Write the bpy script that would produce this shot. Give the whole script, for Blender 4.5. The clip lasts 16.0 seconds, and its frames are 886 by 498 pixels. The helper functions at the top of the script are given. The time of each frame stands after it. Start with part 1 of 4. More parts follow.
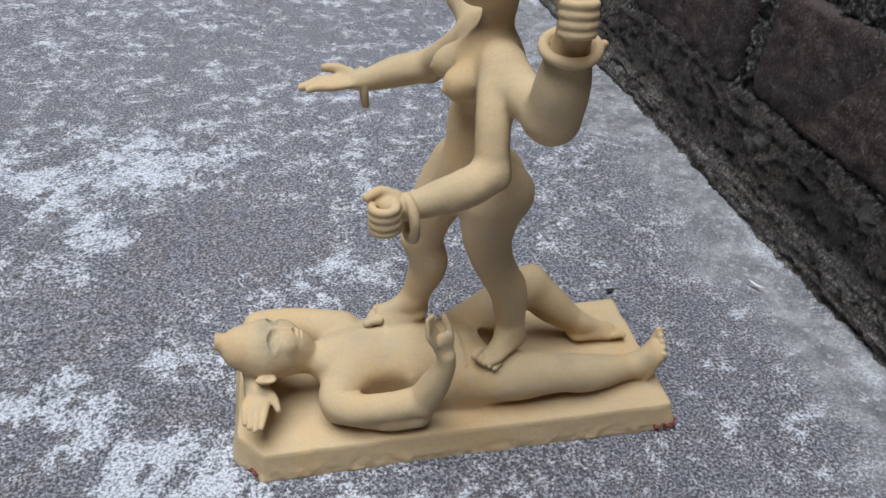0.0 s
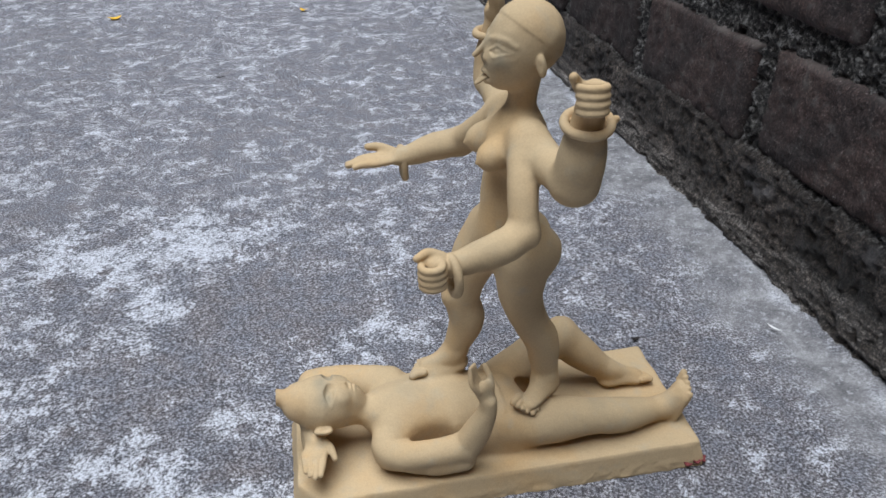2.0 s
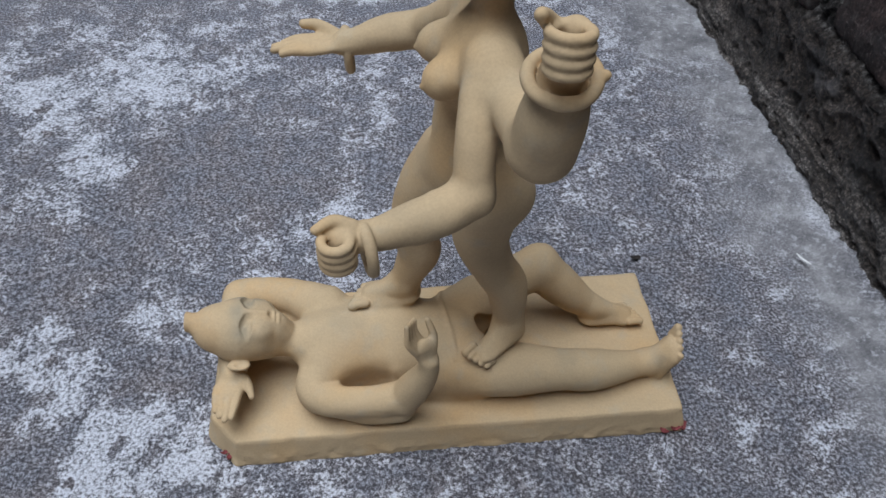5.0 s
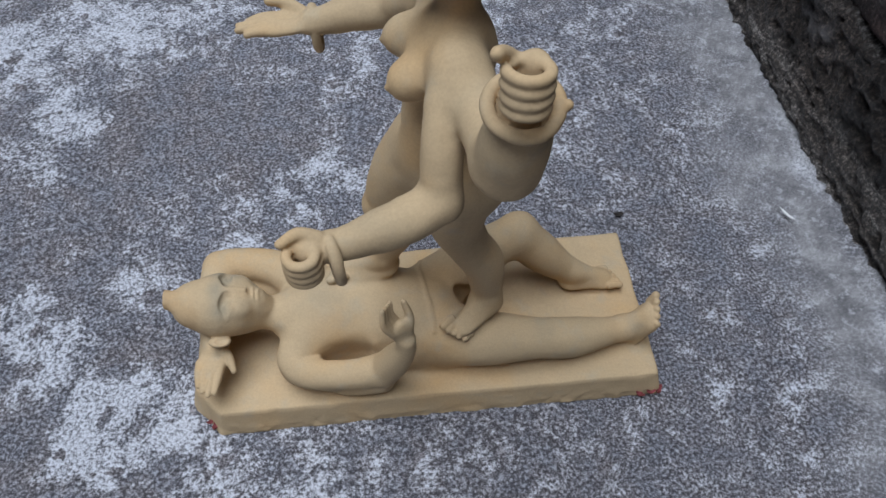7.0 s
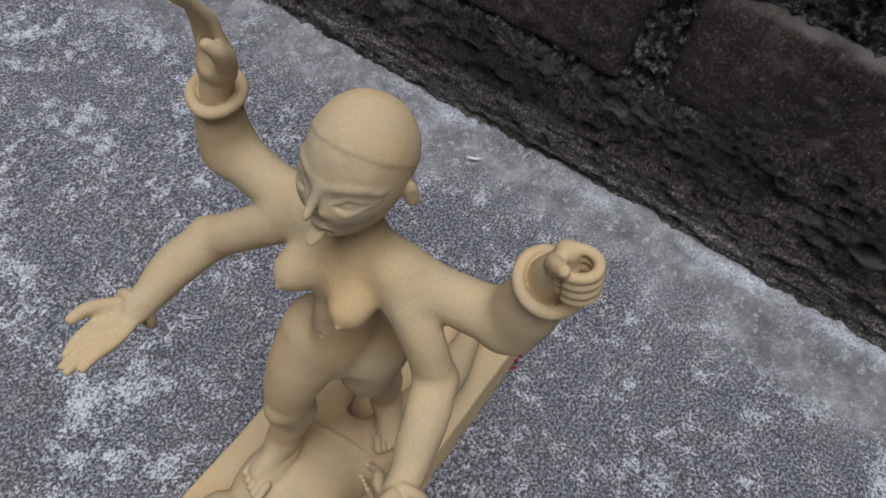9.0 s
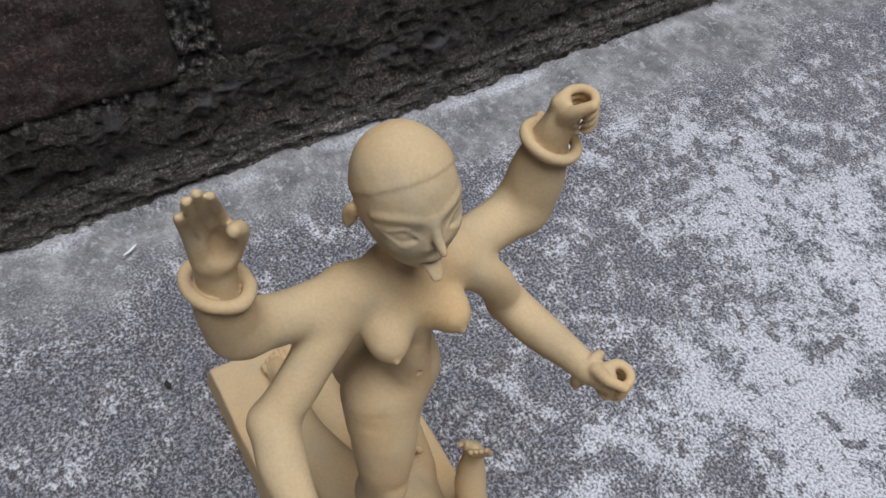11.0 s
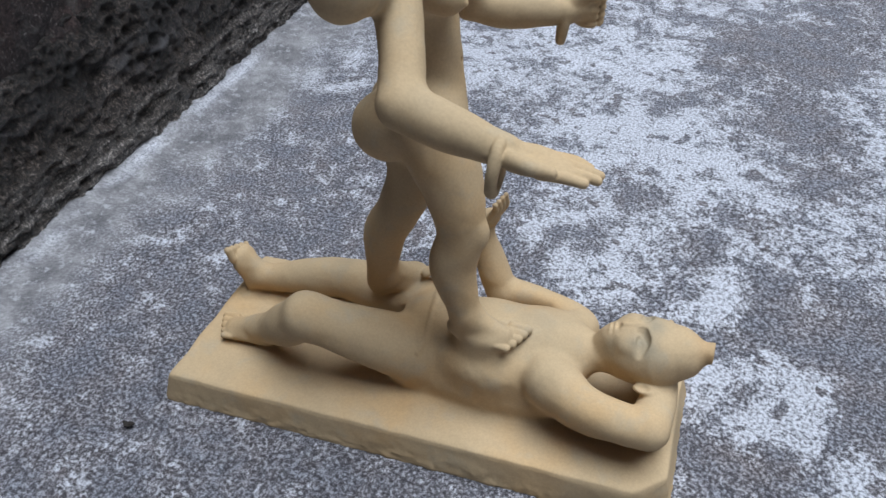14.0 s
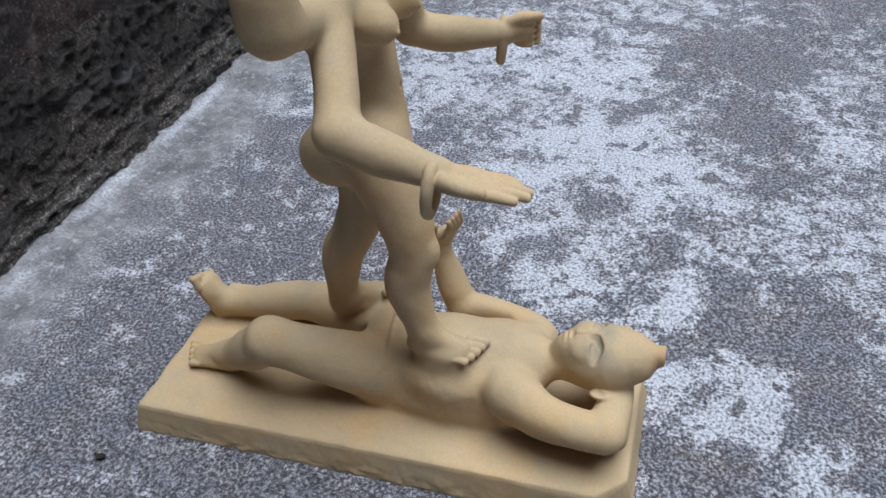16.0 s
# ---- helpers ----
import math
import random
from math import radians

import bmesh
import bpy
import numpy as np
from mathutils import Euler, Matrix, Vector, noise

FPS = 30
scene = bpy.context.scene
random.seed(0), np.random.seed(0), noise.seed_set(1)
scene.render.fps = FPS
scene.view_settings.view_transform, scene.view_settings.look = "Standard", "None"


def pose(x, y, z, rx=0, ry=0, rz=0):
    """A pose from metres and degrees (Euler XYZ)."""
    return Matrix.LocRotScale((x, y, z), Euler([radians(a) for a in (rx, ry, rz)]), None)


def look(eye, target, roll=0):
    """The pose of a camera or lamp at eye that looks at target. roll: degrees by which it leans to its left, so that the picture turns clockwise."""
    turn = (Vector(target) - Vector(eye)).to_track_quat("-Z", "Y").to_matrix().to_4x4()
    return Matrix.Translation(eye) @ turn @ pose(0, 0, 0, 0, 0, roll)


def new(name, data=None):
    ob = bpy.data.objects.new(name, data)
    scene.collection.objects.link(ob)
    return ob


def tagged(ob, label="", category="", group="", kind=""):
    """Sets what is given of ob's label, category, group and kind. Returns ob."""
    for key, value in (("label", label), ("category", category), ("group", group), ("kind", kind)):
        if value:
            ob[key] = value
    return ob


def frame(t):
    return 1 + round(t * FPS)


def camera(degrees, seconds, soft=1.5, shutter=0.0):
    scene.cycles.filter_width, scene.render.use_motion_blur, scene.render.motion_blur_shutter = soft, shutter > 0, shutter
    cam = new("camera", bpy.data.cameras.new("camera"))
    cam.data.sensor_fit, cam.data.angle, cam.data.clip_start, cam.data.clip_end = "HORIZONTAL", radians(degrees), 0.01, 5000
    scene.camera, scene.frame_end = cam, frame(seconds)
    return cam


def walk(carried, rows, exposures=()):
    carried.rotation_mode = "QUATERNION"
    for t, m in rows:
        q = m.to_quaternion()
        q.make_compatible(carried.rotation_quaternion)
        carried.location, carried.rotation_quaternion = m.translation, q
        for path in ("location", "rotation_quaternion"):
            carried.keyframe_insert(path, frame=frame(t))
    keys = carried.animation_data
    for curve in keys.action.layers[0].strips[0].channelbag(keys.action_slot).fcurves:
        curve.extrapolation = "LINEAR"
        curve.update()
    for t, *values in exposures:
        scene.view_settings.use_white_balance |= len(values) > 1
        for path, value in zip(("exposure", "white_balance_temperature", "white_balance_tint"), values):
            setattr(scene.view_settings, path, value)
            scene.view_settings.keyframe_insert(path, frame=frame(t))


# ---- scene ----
cam = camera(60.41, 16.0)
PATH = [
    (0, (-0.2120, -0.2779, 0.3462), (-0.0592, 0.3545, -0.1194), 3.59),
    (0.5, (-0.2207, -0.2956, 0.3720), (-0.0373, 0.3696, -0.0329), 1.75),
    (1, (-0.2340, -0.3144, 0.3808), (-0.0488, 0.3597, -0.0082), 1.24),
    (1.5, (-0.2292, -0.3127, 0.3713), (-0.0687, 0.3617, -0.0278), 0.75),
    (2, (-0.2291, -0.3125, 0.3662), (-0.0920, 0.3610, -0.0432), 0.00),
    (2.5, (-0.1933, -0.2902, 0.3509), (-0.0681, 0.3389, -0.1272), 3.14),
    (3, (-0.1662, -0.2570, 0.3380), (-0.0745, 0.3629, -0.1593), 3.39),
    (3.5, (-0.1355, -0.2216, 0.3283), (-0.0543, 0.3762, -0.1971), 1.90),
    (4, (-0.1534, -0.2305, 0.3621), (-0.0860, 0.3452, -0.1892), 0.48),
    (4.2, (-0.1595, -0.2258, 0.3615), (-0.0899, 0.3466, -0.1930), 1.05),
    (6.3, (-0.1703, -0.1928, 0.3913), (-0.0771, 0.3051, -0.2280), 5.79),
    (6.5, (-0.1643, -0.1904, 0.3945), (-0.0713, 0.3030, -0.2283), 5.67),
    (7, (-0.1550, -0.1802, 0.3884), (-0.0751, 0.2920, -0.2525), 3.72),
    (7.5, (-0.1506, -0.1708, 0.3905), (-0.0854, 0.2984, -0.2542), 2.09),
    (8, (-0.1711, -0.1510, 0.4201), (-0.0643, 0.3237, -0.2150), -0.67),
    (8.2, (-0.1866, -0.1405, 0.4309), (-0.0059, 0.3234, -0.1953), -1.63),
    (8.5, (-0.2147, -0.1185, 0.4349), (0.0945, 0.2618, -0.1974), 3.04),
    (8.7, (-0.2273, -0.0950, 0.4329), (0.1366, 0.2180, -0.2071), 6.17),
    (10.8, (-0.2644, 0.0851, 0.4466), (0.1672, -0.1482, -0.1853), 5.27),
    (11, (-0.2556, 0.1087, 0.4372), (0.1506, -0.1686, -0.1938), 5.01),
    (11.2, (-0.2480, 0.1260, 0.4220), (0.1270, -0.2020, -0.2030), 4.90),
    (11.5, (-0.2526, 0.1425, 0.4146), (0.0954, -0.2423, -0.1943), 3.44),
    (11.8, (-0.2417, 0.1654, 0.3836), (0.0515, -0.3215, -0.1793), 4.59),
    (12, (-0.2362, 0.1889, 0.3578), (0.0154, -0.3471, -0.1802), 2.08),
    (12.5, (-0.2198, 0.2582, 0.3329), (-0.0254, -0.3330, -0.1697), 2.08),
    (13, (-0.2057, 0.2776, 0.3328), (-0.0147, -0.3107, -0.1746), 0.66),
    (13.5, (-0.2085, 0.2831, 0.3277), (-0.0110, -0.2989, -0.1844), -0.67),
    (13.8, (-0.2133, 0.2895, 0.3240), (-0.0213, -0.2916, -0.1912), -0.95),
    (14, (-0.2220, 0.2927, 0.3195), (-0.0153, -0.2773, -0.2025), -1.60),
    (14.5, (-0.2491, 0.2776, 0.3225), (-0.0049, -0.2704, -0.2068), -3.44),
    (15, (-0.2693, 0.2683, 0.3253), (-0.0052, -0.2742, -0.2000), -4.01),
    (15.5, (-0.2706, 0.2763, 0.3353), (0.0056, -0.2641, -0.1859), -4.79),
    (16, (-0.2396, 0.2924, 0.3267), (-0.0409, -0.2889, -0.1858), -3.84),
]
walk(cam, [(t, look(eye, target, roll)) for t, eye, target, roll in PATH], exposures=[
    (0.0, 0.18, 6600, 11), (2.0, 0.14, 6550, 12), (3.5, -0.02, 6450, 13), (6.5, -0.25, 6250, 13), (8.0, -0.24, 6300, 13), (8.5, -0.24, 6600, 14),
    (11.0, -0.02, 6850, 14), (12.0, 0.10, 6500, 13), (13.0, 0.10, 6320, 12), (16.0, 0.09, 6320, 12)])

# ---- light: an overcast day in a yard, the brick wall shading one side ----
world = bpy.data.worlds.new("world")
scene.world = world
world.use_nodes = True
wn = world.node_tree.nodes
sky = wn.new("ShaderNodeTexSky")
sky.sky_type, sky.sun_disc = "NISHITA", False
sky.sun_elevation, sky.sun_rotation = radians(78), radians(-114)
sky.air_density, sky.dust_density, sky.ozone_density = 1.0, 1.5, 1.5
wn["Background"].inputs["Strength"].default_value = 0.0492
world.node_tree.links.new(sky.outputs["Color"], wn["Background"].inputs["Color"])
sun_data = bpy.data.lights.new("sun", "SUN")
sun_data.energy, sun_data.angle, sun_data.color = 4.36, radians(48), (0.835, 0.918, 1.0)
sun = new("sun", sun_data)
sun.matrix_world = look((-0.9, -0.4, 4.5), (0, 0, 0))

U = 0.385  # metres to one unit of the plan below


# ---- materials ----
def material(name, rough=0.85):
    m = bpy.data.materials.new(name)
    m.use_nodes = True
    b = m.node_tree.nodes["Principled BSDF"]
    b.inputs["Roughness"].default_value = rough
    b.inputs["Specular IOR Level"].default_value = 0.25
    return m, m.node_tree, b


def node(tree, kind, **values):
    n = tree.nodes.new(kind)
    for key, value in values.items():
        n.inputs[key.replace("_", " ")].default_value = value
    return n


def noise_node(tree, scale, detail=4.0, rough=0.55, stretch=None, offset=0.0):
    n = node(tree, "ShaderNodeTexNoise", Scale=scale, Detail=detail, Roughness=rough)
    c = tree.nodes.new("ShaderNodeTexCoord")
    if stretch:
        mp = tree.nodes.new("ShaderNodeMapping")
        mp.inputs["Scale"].default_value = stretch
        mp.inputs["Location"].default_value = (offset, offset, offset)
        tree.links.new(c.outputs["Object"], mp.inputs["Vector"])
        tree.links.new(mp.outputs["Vector"], n.inputs["Vector"])
    else:
        tree.links.new(c.outputs["Object"], n.inputs["Vector"])
    return n


def ramp(tree, source, stops):
    r = tree.nodes.new("ShaderNodeValToRGB")
    e = r.color_ramp.elements
    while len(e) < len(stops):
        e.new(0.5)
    for item, (place, colour) in zip(e, stops):
        item.position, item.color = place, (*colour, 1.0) if len(colour) == 3 else colour
    tree.links.new(source, r.inputs["Fac"])
    return r


def grey(v):
    return (v, v, v)


def mix(tree, fac, a, b, how="MIX"):
    m = tree.nodes.new("ShaderNodeMix")
    m.data_type, m.blend_type = "RGBA", how
    for value, socket in ((fac, m.inputs[0]), (a, m.inputs[6]), (b, m.inputs[7])):
        if isinstance(value, (int, float)):
            socket.default_value = value
        elif isinstance(value, tuple):
            socket.default_value = (*value, 1.0)
        else:
            tree.links.new(value, socket)
    return m.outputs[2]


def bump(tree, bsdf, height, strength, distance, under=None):
    b = node(tree, "ShaderNodeBump", Strength=strength, Distance=distance)
    tree.links.new(height, b.inputs["Height"])
    if under:
        tree.links.new(under.outputs["Normal"], b.inputs["Normal"])
    tree.links.new(b.outputs["Normal"], bsdf.inputs["Normal"])
    return b


def clay_material():
    m, t, b = material("dry_clay", 0.88)
    big = noise_node(t, 22.0, 3.0)
    mid = noise_node(t, 70.0, 4.0, offset=3.0, stretch=(1, 1, 1))
    fine = noise_node(t, 900.0, 3.0)
    base = ramp(t, big.outputs["Fac"], [(0.3, (0.490, 0.364, 0.214)), (0.5, (0.530, 0.386, 0.224)), (0.72, (0.565, 0.372, 0.184))])
    dust = ramp(t, mid.outputs["Fac"], [(0.56, grey(0.0)), (0.72, grey(0.45))])
    c = mix(t, dust.outputs["Color"], base.outputs["Color"], (0.43, 0.37, 0.265))
    att = t.nodes.new("ShaderNodeAttribute")
    att.attribute_name = "slip"
    sep = t.nodes.new("ShaderNodeSeparateColor")
    t.links.new(att.outputs["Color"], sep.inputs["Color"])
    c = mix(t, sep.outputs["Red"], c, (0.33, 0.278, 0.190))
    c = mix(t, sep.outputs["Green"], c, (0.50, 0.29, 0.12))
    grain = ramp(t, fine.outputs["Fac"], [(0.3, grey(0.93)), (0.7, grey(1.04))])
    t.links.new(mix(t, 1.0, c, grain.outputs["Color"], "MULTIPLY"), b.inputs["Base Color"])
    h = mix(t, 0.12, mid.outputs["Fac"], fine.outputs["Fac"])
    bump(t, b, h, 0.22, 0.0016)
    return m


def plain(name, colour, rough=0.8, spread=0.12, scale=60.0):
    m, t, b = material(name, rough)
    n = noise_node(t, scale, 4.0)
    low, high = tuple(v * (1 - spread) for v in colour), tuple(min(1, v * (1 + spread)) for v in colour)
    r = ramp(t, n.outputs["Fac"], [(0.3, low), (0.7, high)])
    t.links.new(r.outputs["Color"], b.inputs["Base Color"])
    bump(t, b, n.outputs["Fac"], 0.3, 0.002)
    return m


def concrete_material():
    """Weathered exposed-aggregate concrete: 'patch' says where it is bleached, 'strip' where a smooth mortar band runs."""
    m, t, b = material("weathered_concrete", 0.8)
    att = t.nodes.new("ShaderNodeAttribute")
    att.attribute_name = "patch"
    sep = t.nodes.new("ShaderNodeSeparateColor")
    t.links.new(att.outputs["Color"], sep.inputs["Color"])
    grain = noise_node(t, 540.0, 5.0, 0.80)
    grain2 = noise_node(t, 150.0, 5.0, 0.72)
    mid = noise_node(t, 36.0, 7.0, 0.68)
    pits = noise_node(t, 62.0, 2.5, 0.5, stretch=(1, 1, 1), offset=5.0)

    def weighed(*parts):
        last = None
        for value, weight in parts:
            s = t.nodes.new("ShaderNodeMath")
            s.operation = "MULTIPLY_ADD"
            t.links.new(value, s.inputs[0])
            s.inputs[1].default_value = weight
            s.inputs[2].default_value = 0.0
            if last:
                t.links.new(last, s.inputs[2])
            last = s.outputs[0]
        return last

    def spread(value, low, high):
        mr = t.nodes.new("ShaderNodeMapRange")
        mr.interpolation_type = "SMOOTHSTEP"
        mr.inputs["From Min"].default_value, mr.inputs["From Max"].default_value = low, high
        t.links.new(value, mr.inputs["Value"])
        return mr.outputs["Result"]

    # bleached crust against dark bare stone, broken up at three scales and pitted
    hole = spread(pits.outputs["Fac"], 0.60, 0.67)
    crust = spread(weighed((sep.outputs["Red"], 1.0), (mid.outputs["Fac"], 1.30), (grain2.outputs["Fac"], 0.85), (grain.outputs["Fac"], 0.95), (hole, -0.34)), 1.98, 2.26)
    dark = ramp(t, grain.outputs["Fac"], [(0.41, (0.066, 0.063, 0.067)), (0.47, (0.142, 0.136, 0.143)), (0.52, (0.220, 0.213, 0.222)), (0.585, (0.47, 0.47, 0.495))])
    warm = ramp(t, mid.outputs["Fac"], [(0.40, (0.95, 0.98, 1.04)), (0.62, (1.02, 0.955, 0.93))])
    dark_c = mix(t, 1.0, dark.outputs["Color"], warm.outputs["Color"], "MULTIPLY")
    pale = ramp(t, grain.outputs["Fac"], [(0.40, (0.21, 0.212, 0.232)), (0.46, (0.48, 0.487, 0.522)), (0.55, (0.80, 0.81, 0.865))])
    tone = noise_node(t, 34.0, 6.0, 0.66)
    rough_c = mix(t, crust, dark_c, pale.outputs["Color"])
    band = ramp(t, tone.outputs["Fac"], [(0.36, (0.135, 0.131, 0.136)), (0.50, (0.215, 0.209, 0.212)), (0.64, (0.33, 0.325, 0.325))])
    sand = ramp(t, grain.outputs["Fac"], [(0.42, grey(0.83)), (0.50, grey(1.0)), (0.58, grey(1.17))])
    band_c = mix(t, 1.0, band.outputs["Color"], sand.outputs["Color"], "MULTIPLY")
    fleck = ramp(t, grain2.outputs["Fac"], [(0.55, grey(0.0)), (0.64, grey(0.55))])
    band_c = mix(t, fleck.outputs["Color"], band_c, (0.50, 0.50, 0.515))
    c = mix(t, sep.outputs["Green"], rough_c, band_c)
    c = mix(t, sep.outputs["Blue"], c, pale.outputs["Color"])
    t.links.new(c, b.inputs["Base Color"])
    h = mix(t, 0.5, grain.outputs["Fac"], grain2.outputs["Fac"])
    h2 = mix(t, sep.outputs["Green"], h, tone.outputs["Fac"])
    bump(t, b, h2, 1.0, 0.0035)
    return m


def brick_material():
    """Sooty fired brick: the vertex colour holds a highlight painted on the upper edge."""
    m, t, b = material("sooty_brick", 0.66)
    b.inputs["Specular IOR Level"].default_value = 0.35
    info = t.nodes.new("ShaderNodeObjectInfo")
    att = t.nodes.new("ShaderNodeAttribute")
    att.attribute_name = "wear_and_highlight"
    sep = t.nodes.new("ShaderNodeSeparateColor")
    t.links.new(att.outputs["Color"], sep.inputs["Color"])
    big = noise_node(t, 13.0, 6.0, 0.66)
    mid = noise_node(t, 70.0, 5.0, 0.7)
    fine = noise_node(t, 420.0, 5.0, 0.8)
    one = ramp(t, big.outputs["Fac"], [(0.34, (0.026, 0.021, 0.020)), (0.48, (0.056, 0.037, 0.033)), (0.60, (0.088, 0.055, 0.047)), (0.74, (0.12, 0.095, 0.082))])
    tone = ramp(t, info.outputs["Random"], [(0.0, grey(0.50)), (1.0, grey(1.10))])
    c = mix(t, 1.0, one.outputs["Color"], tone.outputs["Color"], "MULTIPLY")
    grain = ramp(t, fine.outputs["Fac"], [(0.41, grey(0.5)), (0.5, grey(0.95)), (0.59, grey(1.9))])
    c = mix(t, 1.0, c, grain.outputs["Color"], "MULTIPLY")
    lime = ramp(t, mid.outputs["Fac"], [(0.54, grey(0.0)), (0.68, grey(0.6))])
    c = mix(t, lime.outputs["Color"], c, (0.13, 0.122, 0.112))
    spots = ramp(t, fine.outputs["Fac"], [(0.61, grey(0.0)), (0.66, grey(0.8))])
    c = mix(t, spots.outputs["Color"], c, (0.30, 0.28, 0.26))
    # painted highlight of the upper edge
    c = mix(t, sep.outputs["Red"], c, (0.23, 0.195, 0.175))
    t.links.new(c, b.inputs["Base Color"])
    h = mix(t, 0.4, mid.outputs["Fac"], fine.outputs["Fac"])
    bump(t, b, h, 1.0, 0.004)
    return m


def mortar_material(name, tones, pale, cover):
    m, t, b = material(name, 0.85)
    big = noise_node(t, 14.0, 5.0, 0.65)
    fine = noise_node(t, 240.0, 4.0, 0.75)
    one = ramp(t, big.outputs["Fac"], [(0.3, tones[0]), (0.55, tones[1]), (0.8, tones[2])])
    spots = ramp(t, fine.outputs["Fac"], [(cover, grey(0.0)), (cover + 0.16, grey(0.85))])
    c = mix(t, spots.outputs["Color"], one.outputs["Color"], pale)
    t.links.new(c, b.inputs["Base Color"])
    bump(t, b, fine.outputs["Fac"], 1.0, 0.005)
    return m


def wall_material():
    """Sooty cement and crumbling mortar with painted glints: vertex colour holds coarse mortar (red), layered silt at
    the foot (green), scuffs (blue).
    """
    m, t, b = material("sooty_cement", 0.46)
    b.inputs["Specular IOR Level"].default_value = 0.5
    att = t.nodes.new("ShaderNodeAttribute")
    att.attribute_name = "wear_and_highlight"
    sep = t.nodes.new("ShaderNodeSeparateColor")
    t.links.new(att.outputs["Color"], sep.inputs["Color"])
    big = noise_node(t, 17.0, 6.0, 0.7)
    fine = noise_node(t, 460.0, 5.0, 0.82)
    mid = noise_node(t, 190.0, 5.0, 0.78)
    layer = noise_node(t, 150.0, 9.0, 0.78, stretch=(0.5, 0.06, 1.0))
    base = ramp(t, big.outputs["Fac"], [(0.36, (0.010, 0.008, 0.0065)), (0.48, (0.036, 0.028, 0.023)), (0.60, (0.076, 0.060, 0.050)), (0.72, (0.17, 0.142, 0.122))])
    # sandy grain; its brightest stops paint small glints into the colour
    grain = ramp(t, fine.outputs["Fac"], [(0.41, grey(0.25)), (0.50, grey(0.85)), (0.55, grey(1.9)), (0.62, grey(4.6))])
    c = mix(t, 1.0, base.outputs["Color"], grain.outputs["Color"], "MULTIPLY")
    crumb = ramp(t, mid.outputs["Fac"], [(0.42, (0.008, 0.007, 0.006)), (0.49, (0.045, 0.038, 0.034)), (0.54, (0.14, 0.127, 0.116)), (0.60, (0.40, 0.38, 0.355))])
    c = mix(t, sep.outputs["Red"], c, crumb.outputs["Color"])
    silt = ramp(t, layer.outputs["Fac"], [(0.42, (0.034, 0.027, 0.022)), (0.50, (0.10, 0.084, 0.072)), (0.59, (0.21, 0.188, 0.168))])
    silt_c = mix(t, 0.8, silt.outputs["Color"], grain.outputs["Color"], "MULTIPLY")
    c = mix(t, sep.outputs["Green"], c, silt_c)
    c = mix(t, sep.outputs["Blue"], c, (0.24, 0.23, 0.235))
    t.links.new(c, b.inputs["Base Color"])
    h = mix(t, 0.55, mid.outputs["Fac"], fine.outputs["Fac"])
    h2 = mix(t, sep.outputs["Green"], h, layer.outputs["Fac"])
    bump(t, b, h2, 1.0, 0.012)
    return m


CLAY = clay_material()
CONCRETE = concrete_material()
BRICK = brick_material()
MORTAR = wall_material()


# ---- helpers for meshes ----
def mesh_object(name, verts, faces, mat, parent=None, smooth=True):
    me = bpy.data.meshes.new(name)
    me.from_pydata(verts, [], faces)
    me.materials.append(mat)
    if smooth:
        me.polygons.foreach_set("use_smooth", [True] * len(me.polygons))
    me.update()
    ob = new(name, me)
    ob.parent = parent
    return ob


def grid_faces(nu, nv):
    i = np.arange(nu - 1)[:, None] * nv + np.arange(nv - 1)[None, :]
    return np.stack([i, i + nv, i + nv + 1, i + 1], -1).reshape(-1, 4)


def soft_noise(x, y, z, octaves=3, seed=0):
    """Smooth value noise on arrays, from about -1 to 1."""
    rng = np.random.RandomState(seed)
    total, amp, norm = 0.0, 1.0, 0.0
    for o in range(octaves):
        table = rng.rand(32, 32, 32) * 2 - 1
        f = 2.0**o
        p = [np.asarray(v) * f + 7.3 * o for v in (x, y, z)]
        i = [np.floor(v).astype(int) for v in p]
        w = [v - n for v, n in zip(p, i)]
        w = [v * v * (3 - 2 * v) for v in w]
        s = 0.0
        for a in (0, 1):
            for b in (0, 1):
                for c in (0, 1):
                    k = (w[0] if a else 1 - w[0]) * (w[1] if b else 1 - w[1]) * (w[2] if c else 1 - w[2])
                    s = s + k * table[(i[0] + a) % 32, (i[1] + b) % 32, (i[2] + c) % 32]
        total, norm, amp = total + amp * s, norm + amp, amp * 0.5
    return total / norm


def graded(near0, near1, step, far0, far1, grow=1.25):
    """Places at even steps from near0 to near1, and ever wider ones out to far0 and far1."""
    mid = list(np.arange(near0, near1 + step / 2, step))
    for end, sign in ((far0, -1), (far1, 1)):
        d, p = step, mid[0] if sign < 0 else mid[-1]
        while (p - end) * sign < 0:
            d *= grow
            p += sign * d
            mid.insert(0, p) if sign < 0 else mid.append(p)
    return np.array(mid)


